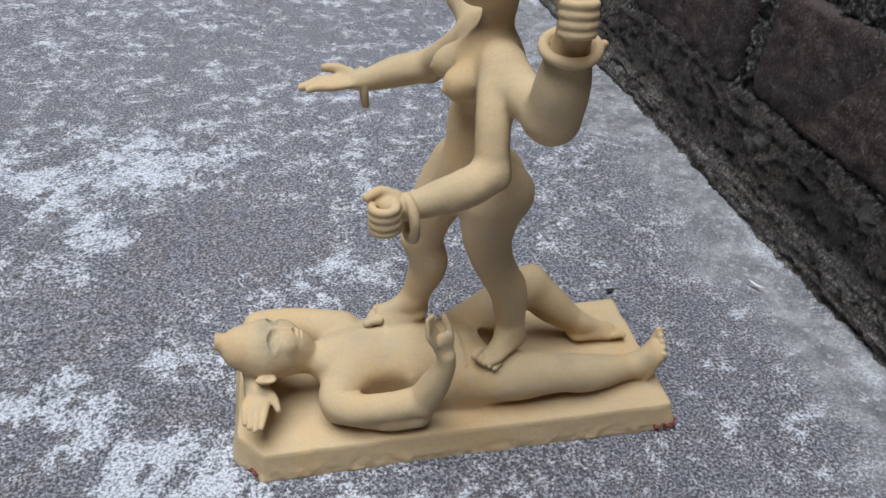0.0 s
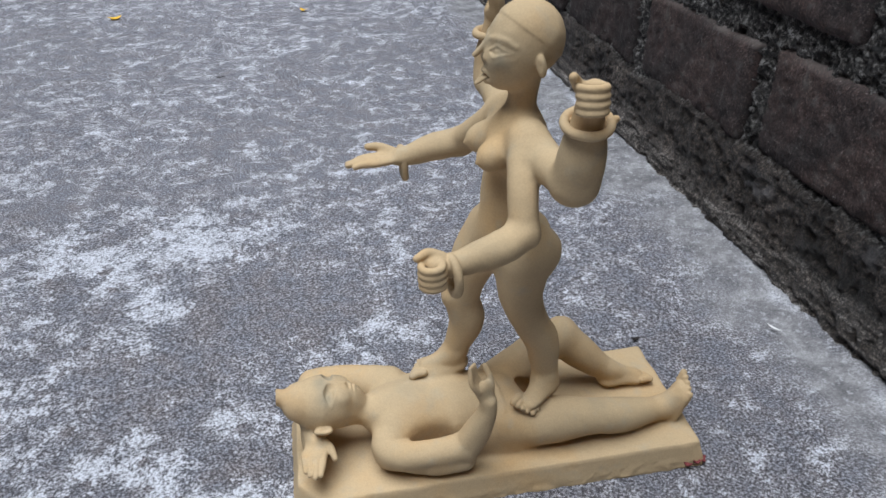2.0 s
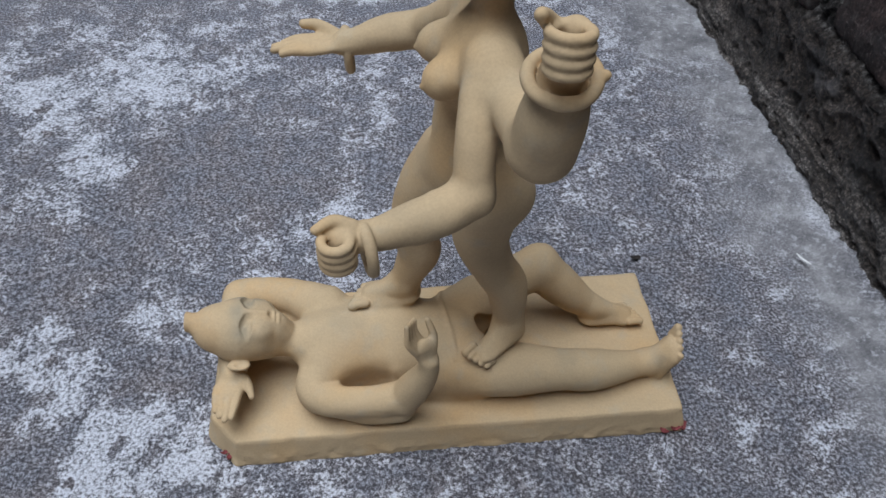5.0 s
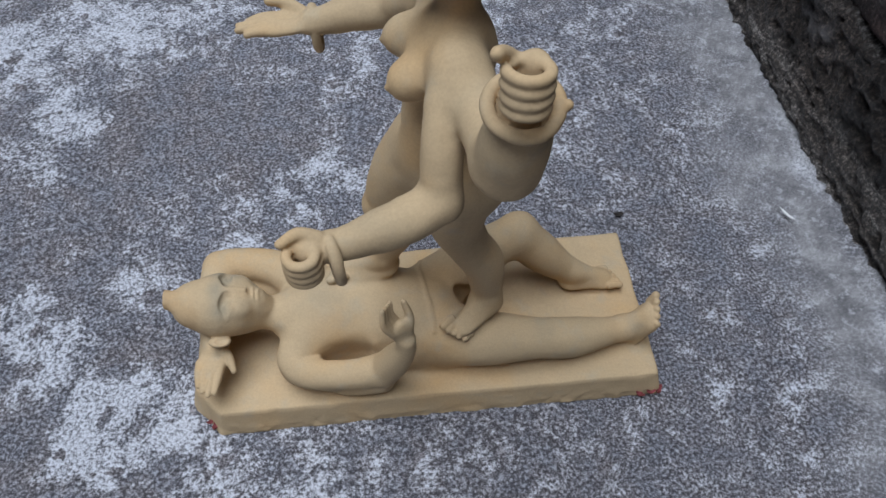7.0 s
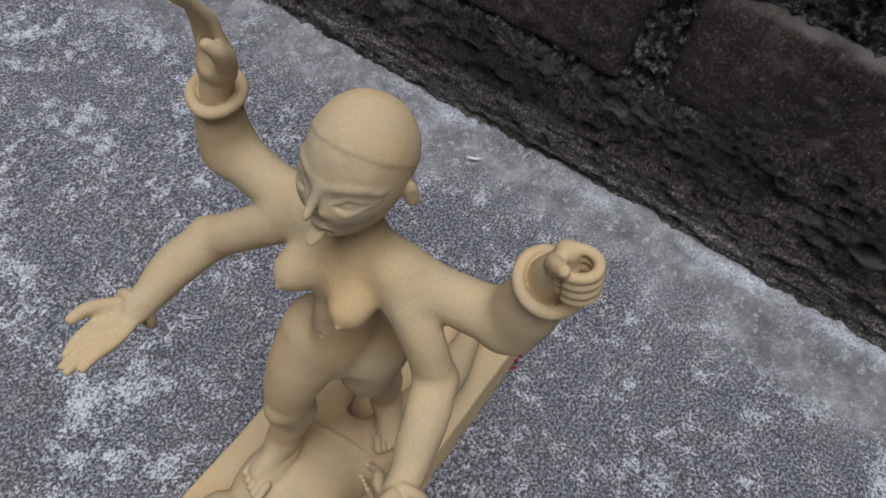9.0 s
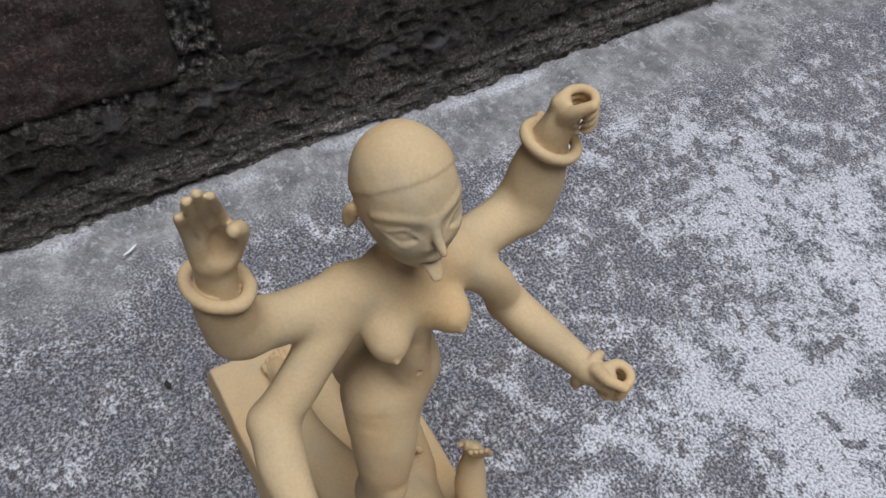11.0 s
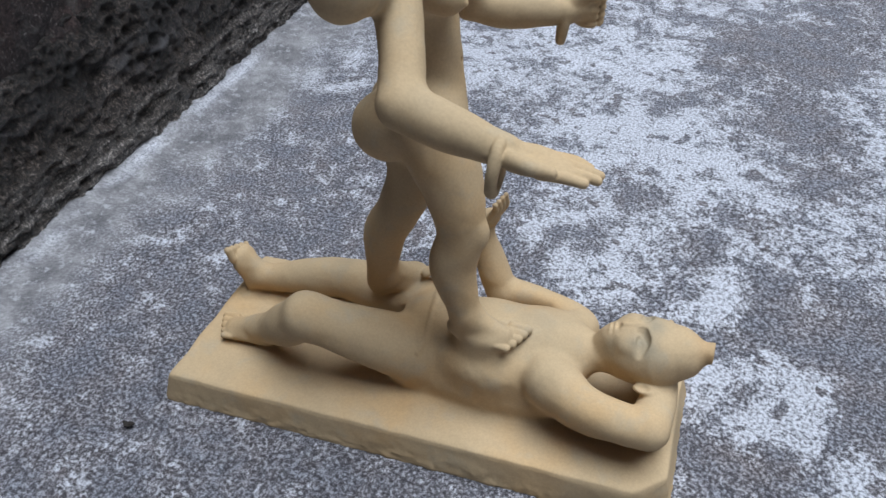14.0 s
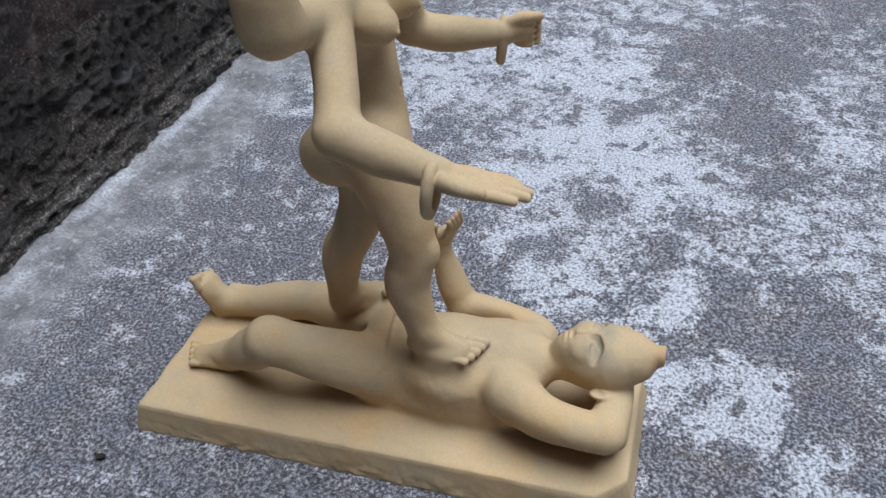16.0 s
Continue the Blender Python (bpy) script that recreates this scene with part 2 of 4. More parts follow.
# ---- ground: one sheet of weathered concrete ----
DARK = [(-0.8, -0.73, 0.09), (-0.56, -0.38, 0.05), (-0.64, -0.27, 0.04), (-0.68, -0.39, 0.03), (-0.76, -0.37, 0.04), (-0.84, -0.54, 0.05),
        (-0.85, -1.01, 0.08), (-0.64, -0.97, 0.04), (-0.86, -0.16, 0.07), (-0.77, -0.15, 0.05), (-0.73, -0.09, 0.03), (-0.79, -0.26, 0.03),
        (-0.9, 0.03, 0.05), (-0.73, 0.11, 0.03), (-0.84, -0.06, 0.05), (-0.72, -1.14, 0.06), (-0.76, 0.59, 0.09), (-0.62, 0.52, 0.07),
        (-0.72, 0.69, 0.05), (-0.83, 0.4, 0.06), (-0.98, 0.46, 0.04), (-0.94, 0.32, 0.05), (-0.85, 0.25, 0.03), (-0.74, 0.12, 0.04),
        (-0.91, 0, 0.03), (-1.03, 0.63, 0.03), (-1.19, 0.78, 0.03), (-1.26, 1.17, 0.06), (-1.1, 0.93, 0.04), (-0.6, 0.56, 0.08), (-0.82, 0.65, 0.05),
        (-0.79, -1.08, 0.13), (-1.04, -1.45, 0.2)]
PALE = [(-0.59, -0.58, 0.07), (-0.69, -0.5, 0.03), (-0.83, -0.41, 0.04), (-0.69, -0.15, 0.04), (-0.72, 0.01, 0.04), (-0.8, 0.01, 0.04),
        (-0.77, 0.08, 0.02), (-0.91, -0.77, 0.04), (-0.91, -0.94, 0.04), (-0.44, -0.57, 0.08), (-0.49, -0.16, 0.04), (-0.49, -0.92, 0.08),
        (-1.06, 0.87, 0.05), (-0.94, 0.69, 0.04), (-0.87, 0.59, 0.03), (-0.95, 0.51, 0.03), (-0.51, 0.44, 0.05), (-0.82, 0.24, 0.02),
        (-0.94, 0.2, 0.03), (-0.85, 0.13, 0.03), (-0.79, 0.04, 0.04), (-0.73, 0.07, 0.03), (-0.69, -0.02, 0.03), (-0.84, 0.89, 0.07),
        (-0.88, 0.97, 0.11), (-1.21, 1, 0.05), (-1.06, 0.81, 0.07), (-0.93, 0.63, 0.05), (-1.01, 1.15, 0.05), (-0.7, 0.93, 0.05),
        (-0.5, -0.58, 0.14), (-0.2, -0.95, 0.2), (-1.21, 0.89, 0.09)]
SPOTS = [(-0.351, -0.431), (-0.392, -0.171), (-0.53, -0.701), (-0.442, -0.701), (-0.364, -0.535), (-0.512, -0.371), (-0.486, -0.462),
         (-0.514, -0.488), (-0.418, -0.343), (-0.481, -0.234), (-0.647, -0.504), (-0.974, 0.286), (-0.906, 0.112), (-0.551, 0.156), (-0.73, 0.016),
         (-0.958, 0.299)]


def ground():
    xs = graded(-2.6, 0.5, 0.012, -150, 150)
    ys = graded(-1.9, 4.4, 0.012, -150, 150)
    x, y = np.meshgrid(xs, ys, indexing="ij")
    wx = x + 0.06 * soft_noise(x * 9, y * 9, 0 * x, 4, 5)
    wy = y + 0.06 * soft_noise(x * 9, y * 9, 0 * x + 4, 4, 6)
    far = 1 / (1 + ((x**2 + y**2) / 36) ** 2)
    patch = 0.46 + far * (0.07 * soft_noise(x * 2.2, y * 2.2, 0 * x, 3, 7) + 0.12 * soft_noise(x * 8, y * 8, 0 * x, 3, 16))
    patch += 0.10 * np.clip((0.05 - y) / 0.35, 0, 1) * np.clip((-0.2 - x) / 0.25, 0, 1) - 0.02 * np.clip((y - 0.5) / 0.6, 0, 1)
    for cx, cy, r in DARK:
        patch -= 0.19 * np.exp(-(((wx - cx) ** 2 + (wy - cy) ** 2) / (1.25 * r) ** 2) ** 1.5)
    for cx, cy, r in PALE:
        patch += 0.15 * np.exp(-(((wx - cx) ** 2 + (wy - cy) ** 2) / (1.25 * r) ** 2) ** 1.5)
    patch = np.clip(patch, 0.22, 0.72)
    # the crust is evenly worn near the wall
    worn_or_highlit = np.exp(-(((x + 0.02) ** 2 + ((y - 0.15) / 1.3) ** 2) / 0.46**2) ** 1.5)
    patch = patch * (1 - worn_or_highlit) + (0.395 + 0.4 * (patch - 0.45)) * worn_or_highlit
    for n, (cx, cy) in enumerate(SPOTS):
        patch -= 0.30 * np.exp(-((((x - cx) * (1 + 0.3 * (n % 3))) ** 2 + (y - cy) ** 2) / (0.012 + 0.004 * (n % 4)) ** 2))
    strip = np.clip((x - 0.19 + 0.13 * soft_noise(x * 5, y * 5, 0 * x, 5, 9)) / 0.13, 0, 1) * np.clip(0.95 + 0.6 * soft_noise(x * 14, y * 14, 0 * x, 4, 17), 0.6, 1)
    rim = np.exp(-(((x - 0.405 + 0.012 * soft_noise(x * 0, y * 12, 0 * x, 3, 13)) / 0.014) ** 2)) * np.clip(2.0 * soft_noise(x * 6, y * 7, 0 * x, 4, 10) + 0.18, 0, 0.7)
    z = 0.004 * soft_noise(x * 3, y * 3, 0 * x, 3, 11) - 0.004 + 0.0012 * soft_noise(x * 60, y * 60, 0 * x, 2, 12) * (1 - strip)
    z = np.where(x > 0.34, z + 0.012 * np.clip((x - 0.34) / 0.1, 0, 1) ** 2, z)
    verts = np.stack([x, y, z], -1).reshape(-1, 3) * U
    ob = mesh_object("ground", verts.tolist(), grid_faces(len(xs), len(ys)).tolist(), CONCRETE)
    col = ob.data.color_attributes.new("patch", "FLOAT_COLOR", "POINT")
    rgba = np.stack([np.clip(patch, 0, 1), strip, rim, np.ones_like(x)], -1).reshape(-1)
    col.data.foreach_set("color", rgba.astype(np.float32))
    tagged(ob, "grey weathered concrete yard floor with bleached patches", "ground", kind="structure")


ground()


# ---- brick wall: rough mortar body with proud bricks ----
BRICK_X, JOINT_X = 0.452, 0.476


def wall_zones(y, z):
    """Shares of coarse mortar, of layered silt at the foot, and of pale scuffs."""
    edge = 0.205 + 0.035 * soft_noise(y * 5, 0 * y, 0 * y, 4, 24) + 0.075 * np.exp(-(((y + 0.45) / 0.42) ** 4))
    coarse = np.clip((z - edge + 0.02 * soft_noise(y * 20, z * 20, 0 * y, 3, 22)) / 0.018, 0, 1)
    silt = np.clip((0.105 + 0.03 * soft_noise(y * 3, 0 * y, 0 * y + 3, 3, 27) - z) / 0.05, 0, 1)
    scuff = np.zeros_like(y)
    for cy, cz, ry, rz in ((0.10, 0.20, 0.13, 0.03), (-0.36, 0.16, 0.10, 0.022), (0.62, 0.17, 0.08, 0.02), (-0.78, 0.24, 0.10, 0.02)):
        scuff += np.exp(-(((y - cy) / ry) ** 2 + ((z - cz) / rz) ** 2)) * np.clip(0.3 + 1.3 * soft_noise(y * 30, z * 60, 0 * y, 3, 28), 0, 1)
    return coarse, silt, np.clip(scuff, 0, 0.8)


def wall_depth(y, z):
    """How far the mortar face stands back, over the wall's length and height."""
    coarse, silt, scuff = wall_zones(y, z)
    rough = soft_noise(y * 45, z * 60, 0 * y, 3, 21)
    crumb = soft_noise(y * 85, z * 85, 0 * y, 2, 29)
    chunk = soft_noise(y * 14, z * 20, 0 * y, 3, 22)
    strata = soft_noise(y * 1.6, z * 62, 0 * y, 4, 23)
    flake = np.abs(soft_noise(y * 20, z * 34, 0 * y, 3, 34))
    foot = np.clip((0.30 - z) / 0.30, 0, 1)
    x = JOINT_X - (0.003 + 0.007 * coarse) * rough - 0.004 * chunk - (0.006 + 0.007 * coarse) * crumb
    x = x - (1 - coarse) * (0.016 + 0.020 * (0.35 - flake)) - 0.022 * foot - 0.012 * silt * (0.6 + 0.8 * strata) - 0.010 * scuff
    return x


def brick_wall():
    ys = graded(-1.4, 1.8, 0.0055, -14, 16)
    zs = np.concatenate([np.linspace(-0.03, 0.30, 100), np.linspace(0.304, 0.75, 80), np.linspace(0.78, 5.2, 40)])
    y, z = np.meshgrid(ys, zs, indexing="ij")
    x = wall_depth(y, z)
    front = np.stack([x, y, z], -1).reshape(-1, 3)
    n = len(ys) * len(zs)
    verts, faces = front * U, grid_faces(len(ys), len(zs)).tolist()
    y0, y1, top, back = ys[0], ys[-1], zs[-1], 0.95
    extra = np.array([(back, y0, -0.03), (back, y0, top), (back, y1, -0.03), (back, y1, top)]) * U
    nz = len(zs)
    a = list(range(nz))
    b = list(range(n - nz, n))
    t = [i * nz + nz - 1 for i in range(len(ys))]
    faces += [a + [n + 1, n], b[::-1] + [n + 2, n + 3], t + [n + 3, n + 1], [n, n + 1, n + 3, n + 2]]
    wall = mesh_object("wall_east", np.concatenate([verts, extra]).tolist(), faces, MORTAR)
    wear_and_highlight = np.zeros((n + 4, 4), np.float32)
    wear_and_highlight[:n, :3] = np.stack(wall_zones(y, z), -1).reshape(-1, 3)
    wear_and_highlight[:, 3] = 1
    wall.data.color_attributes.new("wear_and_highlight", "FLOAT_COLOR", "POINT").data.foreach_set("color", wear_and_highlight.ravel())
    tagged(wall, "old sooty brick wall with crumbling mortar foot", "wall", kind="structure")
    return wall


WALL = brick_wall()


# ---- unseen slabs added on the other sides to block low sky light ----
def light_blocker(name, centre, size):
    bm = bmesh.new()
    bmesh.ops.create_cube(bm, size=1.0)
    for v in bm.verts:
        v.co = Vector([c + s * q for c, s, q in zip(centre, size, v.co)])
    me = bpy.data.meshes.new(name)
    bm.to_mesh(me)
    bm.free()
    me.materials.append(BLOCKER_GREY)
    tagged(new(name, me), "unseen grey slab added to block low sky light", "wall", kind="structure")


BLOCKER_GREY = mortar_material("blocker_grey", [(0.10, 0.10, 0.10), (0.14, 0.14, 0.14), (0.18, 0.18, 0.18)], (0.25, 0.25, 0.24), 0.6)
# 5 m high and out of view, so light comes mostly from overhead
light_blocker("blocker_west", (-3.4, 0.2, 2.45), (0.2, 9.0, 5.1))
light_blocker("blocker_north", (-1.4, 3.9, 2.45), (3.8, 0.2, 5.1))
light_blocker("blocker_south", (-1.4, -3.4, 2.45), (3.8, 0.2, 5.1))


# ---- the clay sculpture, blended from round forms on a fine grid ----
class Sculpt:
    def __init__(self, lo, hi, step):
        self.lo, self.step = np.array(lo, float), step
        self.axes = [np.arange(a, b, step, dtype=np.float32) for a, b in zip(lo, hi)]
        self.field = np.full([len(a) for a in self.axes], 0.05, np.float32)

    def window(self, lo, hi):
        cut, where = [], []
        for n, axis in enumerate(self.axes):
            i0 = int(np.clip((lo[n] - self.lo[n]) / self.step, 0, len(axis)))
            i1 = int(np.clip((hi[n] - self.lo[n]) / self.step + 2, 0, len(axis)))
            cut.append(slice(i0, i1))
            where.append(axis[i0:i1].reshape([-1 if k == n else 1 for k in range(3)]))
        return tuple(cut), where

    def blend(self, cut, d, k, carve=False):
        f = self.field[cut]
        if carve:
            f, d = -f, d
        h = np.clip(0.5 + 0.5 * (f - d) / k, 0, 1)
        f = f * (1 - h) + d * h - k * h * (1 - h)
        self.field[cut] = -f if carve else f

    def limb(self, points, radii, k=0.008, flat=None, carve=False, curve=14):
        """A rounded, tapering form along a smooth line of points. flat: (axis, factor) thins it along one direction."""
        p = np.array([(*q, r) for q, r in zip(points, radii)], float)
        if curve > 1 and len(p) > 2:
            e = np.concatenate([[2 * p[0] - p[1]], p, [2 * p[-1] - p[-2]]])
            fine = []
            for i in range(len(p) - 1):
                a, b, c, d = e[i : i + 4]
                for t in np.arange(curve) / curve:
                    fine.append(0.5 * (2 * b + (c - a) * t + (2 * a - 5 * b + 4 * c - d) * t**2 + (3 * b - a - 3 * c + d) * t**3))
            p = np.array(fine + [p[-1]])
        reach = p[:, 3].max() + k + 3 * self.step
        cut, whole = self.window(p[:, :3].min(0) - reach, p[:, :3].max(0) + reach)
        best = np.full([v.size for v in whole], 0.05, np.float32)
        for a, b in zip(p[:-1], p[1:]):
            near = []
            for n in range(3):
                v = whole[n].ravel()
                near.append(slice(*np.searchsorted(v, (min(a[n], b[n]) - reach, max(a[n], b[n]) + reach))))
            near = tuple(near)
            x, y, z = whole[0][near[0]], whole[1][:, near[1]], whole[2][:, :, near[2]]
            ab = (b - a)[:3]
            px, py, pz = x - a[0], y - a[1], z - a[2]
            t = np.clip((px * ab[0] + py * ab[1] + pz * ab[2]) / (ab @ ab + 1e-12), 0, 1)
            ex, ey, ez = px - t * ab[0], py - t * ab[1], pz - t * ab[2]
            if flat:
                n = np.array(flat[0], float)
                n /= np.linalg.norm(n)
                s = (ex * n[0] + ey * n[1] + ez * n[2]) * (1 / flat[1] - 1)
                ex, ey, ez = ex + s * n[0], ey + s * n[1], ez + s * n[2]
            d = np.sqrt(ex * ex + ey * ey + ez * ez) - (a[3] + t * (b[3] - a[3]))
            d = d * flat[1] if flat else d
            best[near] = np.minimum(best[near], d)
        self.blend(cut, best, k, carve)

    def lump(self, centre, radii, k=0.01, turn=(0, 0, 0), carve=False, above=None):
        """An ellipsoid, turned by degrees about x, y and z."""
        r = np.array(radii, float)
        reach = r.max() + k + 3 * self.step
        c = np.array(centre, float)
        cut, (x, y, z) = self.window(c - reach, c + reach)
        m = np.array(Euler([radians(v) for v in turn]).to_matrix())
        p = [x - c[0], y - c[1], z - c[2]]
        q = [sum(m[i, j] * p[i] for i in range(3)) for j in range(3)]
        k0 = np.sqrt(sum((q[i] / r[i]) ** 2 for i in range(3)))
        k1 = np.sqrt(sum((q[i] / r[i] ** 2) ** 2 for i in range(3))) + 1e-6
        d = k0 * (k0 - 1) / k1
        if above:
            o, n = above
            d = np.maximum(d, -((x - o[0]) * n[0] + (y - o[1]) * n[1] + (z - o[2]) * n[2]))
        self.blend(cut, d.astype(np.float32), k, carve)

    def ring(self, centre, axis, major, minor, k=0.003, start=None, gap=0.0, carve=False, squash=1.0):
        """A ring round an axis; gap: degrees left open about the direction start."""
        n = Vector(axis).normalized()
        u = Vector(start or (0.3, 0.5, 0.81))
        u = (u - n * u.dot(n)).normalized()
        v = n.cross(u)
        turns = np.radians(np.linspace(gap / 2, 360 - gap / 2, 33))
        pts = [Vector(centre) + (u * math.cos(a) * squash + v * math.sin(a)) * major for a in turns]
        self.limb(pts, [minor] * len(pts), k, carve=carve, curve=1)

    def block(self, outline, z0, z1, spread, rounding, k=0.006):
        """A slab on a convex outline, spreading towards its foot."""
        pts = [np.array(p, float) for p in outline]
        lo, hi = np.min(pts, 0) - 0.04, np.max(pts, 0) + 0.04
        cut, (x, y, z) = self.window((*lo, z0 - 0.03), (*hi, z1 + 0.03))
        d = np.maximum(z - z1 + rounding, z0 - z) + 0 * (x + y)
        for a, b in zip(pts, pts[1:] + pts[:1]):
            e = (b - a) / np.linalg.norm(b - a)
            side = (x - a[0]) * e[1] - (y - a[1]) * e[0] - spread * (z1 - z) + rounding
            d = np.maximum(d, side) + 0.25 * np.maximum(0, np.minimum(d, side) + rounding)
        self.blend(cut, (d - rounding).astype(np.float32), k)

    def sample(self, p):
        """The field and its slope at points, read between the grid's nodes."""
        q = (np.asarray(p, float) - self.lo) / self.step
        i = np.clip(np.floor(q).astype(int), 0, np.array(self.field.shape) - 2)
        w = q - i
        f, g = 0.0, [0.0, 0.0, 0.0]
        for a in (0, 1):
            for b in (0, 1):
                for c in (0, 1):
                    v = self.field[i[:, 0] + a, i[:, 1] + b, i[:, 2] + c]
                    k = [w[:, n] if e else 1 - w[:, n] for n, e in enumerate((a, b, c))]
                    f = f + v * k[0] * k[1] * k[2]
                    for n, e in enumerate((a, b, c)):
                        g[n] = g[n] + v * (2 * e - 1) * k[(n + 1) % 3] * k[(n + 2) % 3]
        return f, np.stack(g, -1) / self.step

    def skin(self, start, way, sink=0.0, reach=0.12):
        """Where a line first meets the form, sunk a little."""
        d = np.array(way, float) / np.linalg.norm(way)
        t = np.arange(0, reach, self.step / 4)
        line = np.array(start, float) + t[:, None] * d
        f = self.sample(line)[0]
        hit = np.argmax(f < 0) if (f < 0).any() else 0
        return tuple(line[hit] + d * sink)

    def surface(self):
        """The zero surface as vertices and quads: one vertex in every cell that the surface crosses."""
        f = self.field
        inside = f < 0
        corner = [(a, b, c) for a in (0, 1) for b in (0, 1) for c in (0, 1)]
        n = [s - 1 for s in f.shape]
        count = sum(inside[a : a + n[0], b : b + n[1], c : c + n[2]].astype(np.int8) for a, b, c in corner)
        cells = np.argwhere((count > 0) & (count < 8))
        ids = np.full(n, -1, np.int32)
        ids[tuple(cells.T)] = np.arange(len(cells))
        total, hits = np.zeros((len(cells), 3)), np.zeros(len(cells))
        for p in corner:
            for axis in range(3):
                if p[axis]:
                    continue
                q = list(p)
                q[axis] = 1
                fa, fb = f[tuple((cells + p).T)], f[tuple((cells + q).T)]
                cross = (fa < 0) != (fb < 0)
                w = np.where(cross, fa / np.where(cross, fa - fb, 1), 0)
                place = np.tile(np.array(p, float), (len(cells), 1))
                place[:, axis] = w
                total += place * cross[:, None]
                hits += cross
        verts = self.lo + (cells + total / hits[:, None]) * self.step
        quads = []
        for axis in range(3):
            o1, o2 = [k for k in range(3) if k != axis]
            a = [slice(1, -1)] * 3
            a[axis] = slice(0, -1)
            b = list(a)
            b[axis] = slice(1, None)
            fa, fb = inside[tuple(a)], inside[tuple(b)]
            for flip in (False, True):
                e = np.argwhere((fa & ~fb) if not flip else (~fa & fb))
                off = np.ones(3, int)
                off[axis] = 0
                e = e + off
                loop = []
                for d1, d2 in ((0, 0), (1, 0), (1, 1), (0, 1)):
                    g = e.copy()
                    g[:, o1] -= 1 - d1
                    g[:, o2] -= 1 - d2
                    loop.append(ids[tuple(g.T)])
                q = np.stack(loop, -1)
                quads.append(q[:, ::-1] if flip != (axis == 1) else q)
        quads = np.concatenate(quads)
        pair = np.concatenate([quads[:, [k, (k + 1) % 4]] for k in range(4)])
        share = np.bincount(pair.ravel(), minlength=len(verts))[:, None]

        def relax(v, k):
            s = np.stack([np.bincount(pair[:, 0], v[pair[:, 1], n], len(v)) + np.bincount(pair[:, 1], v[pair[:, 0], n], len(v)) for n in range(3)], -1)
            return v + k * (s / share - v)

        verts = relax(relax(verts, 0.5), 0.5)
        for _ in range(2):
            f_at, slope = self.sample(verts)
            size = np.maximum((slope**2).sum(-1), 0.25)
            verts = verts - np.clip(f_at / size, -0.002, 0.002)[:, None] * slope
            verts = relax(verts, 0.25)
        return verts, quads


def fingers_round(s, centre, axis, start, count=4, major=0.0130, minor=0.0049, step=0.0084, gap=40):
    """A closed fist: fingers curled one above the other round an open grip."""
    c, n = Vector(centre), Vector(axis).normalized()
    for i in range(count):
        p = c + n * (i - (count - 1) / 2) * step
        s.ring(p, n, major * (1 - 0.03 * abs(i - 1.5)), minor, 0.0018, start=start, gap=gap)


def toes(s, ball, ahead, side, width, length=0.0165, radius=0.0050):
    """Five toes in a row: side points from the big toe to the little one."""
    b, a, d = Vector(ball), Vector(ahead).normalized(), Vector(side).normalized()
    for i in range(5):
        f = i / 4
        root = b + d * width * (f - 0.5) - a * (0.006 + 0.007 * f)
        r = radius * (1.14, 1.0, 0.97, 0.93, 0.90)[i]
        tip = root + a * length * (1.0, 0.98, 0.90, 0.80, 0.66)[i]
        s.limb([root, root.lerp(tip, 0.55) + Vector((0, 0, 0.0008)), tip], [r, r * 0.92, r * 1.02], 0.0004)


def eye(s, centre, inner, outer, top, low, way, lid=0.0021):
    """An almond eye laid on the face: ball, upper and lower lid; way points into the face."""
    back = Vector(way).normalized() * -0.03

    def on(p, sink):
        return s.skin(Vector(p) + back, way, sink, 0.09)

    ball = [on(Vector(inner).lerp(Vector(centre), 0.3), 0.0036), on(centre, 0.0046), on(Vector(outer).lerp(Vector(centre), 0.35), 0.0034)]
    upper = [on(p, 0.0007) for p in (inner, Vector(inner).lerp(Vector(top), 0.6), top, Vector(outer).lerp(Vector(top), 0.5), outer)]
    lower = [on(p, 0.0008) for p in (inner, low, Vector(outer).lerp(Vector(low), 0.45), outer)]
    slit = [on(p, -0.0004) for p in (Vector(inner).lerp(Vector(outer), 0.12), Vector(top).lerp(Vector(low), 0.45), Vector(inner).lerp(Vector(outer), 0.86))]
    s.limb(slit, [0.0014, 0.0032, 0.0012], 0.0012, carve=True)
    s.limb(ball, [0.0022, 0.0046, 0.0022], 0.0010)
    s.limb(upper, [lid * 0.7, lid, lid * 1.15, lid, lid * 0.6], 0.0009)
    s.limb(lower, [lid * 0.6, lid * 0.85, lid * 0.85, lid * 0.5], 0.0009)


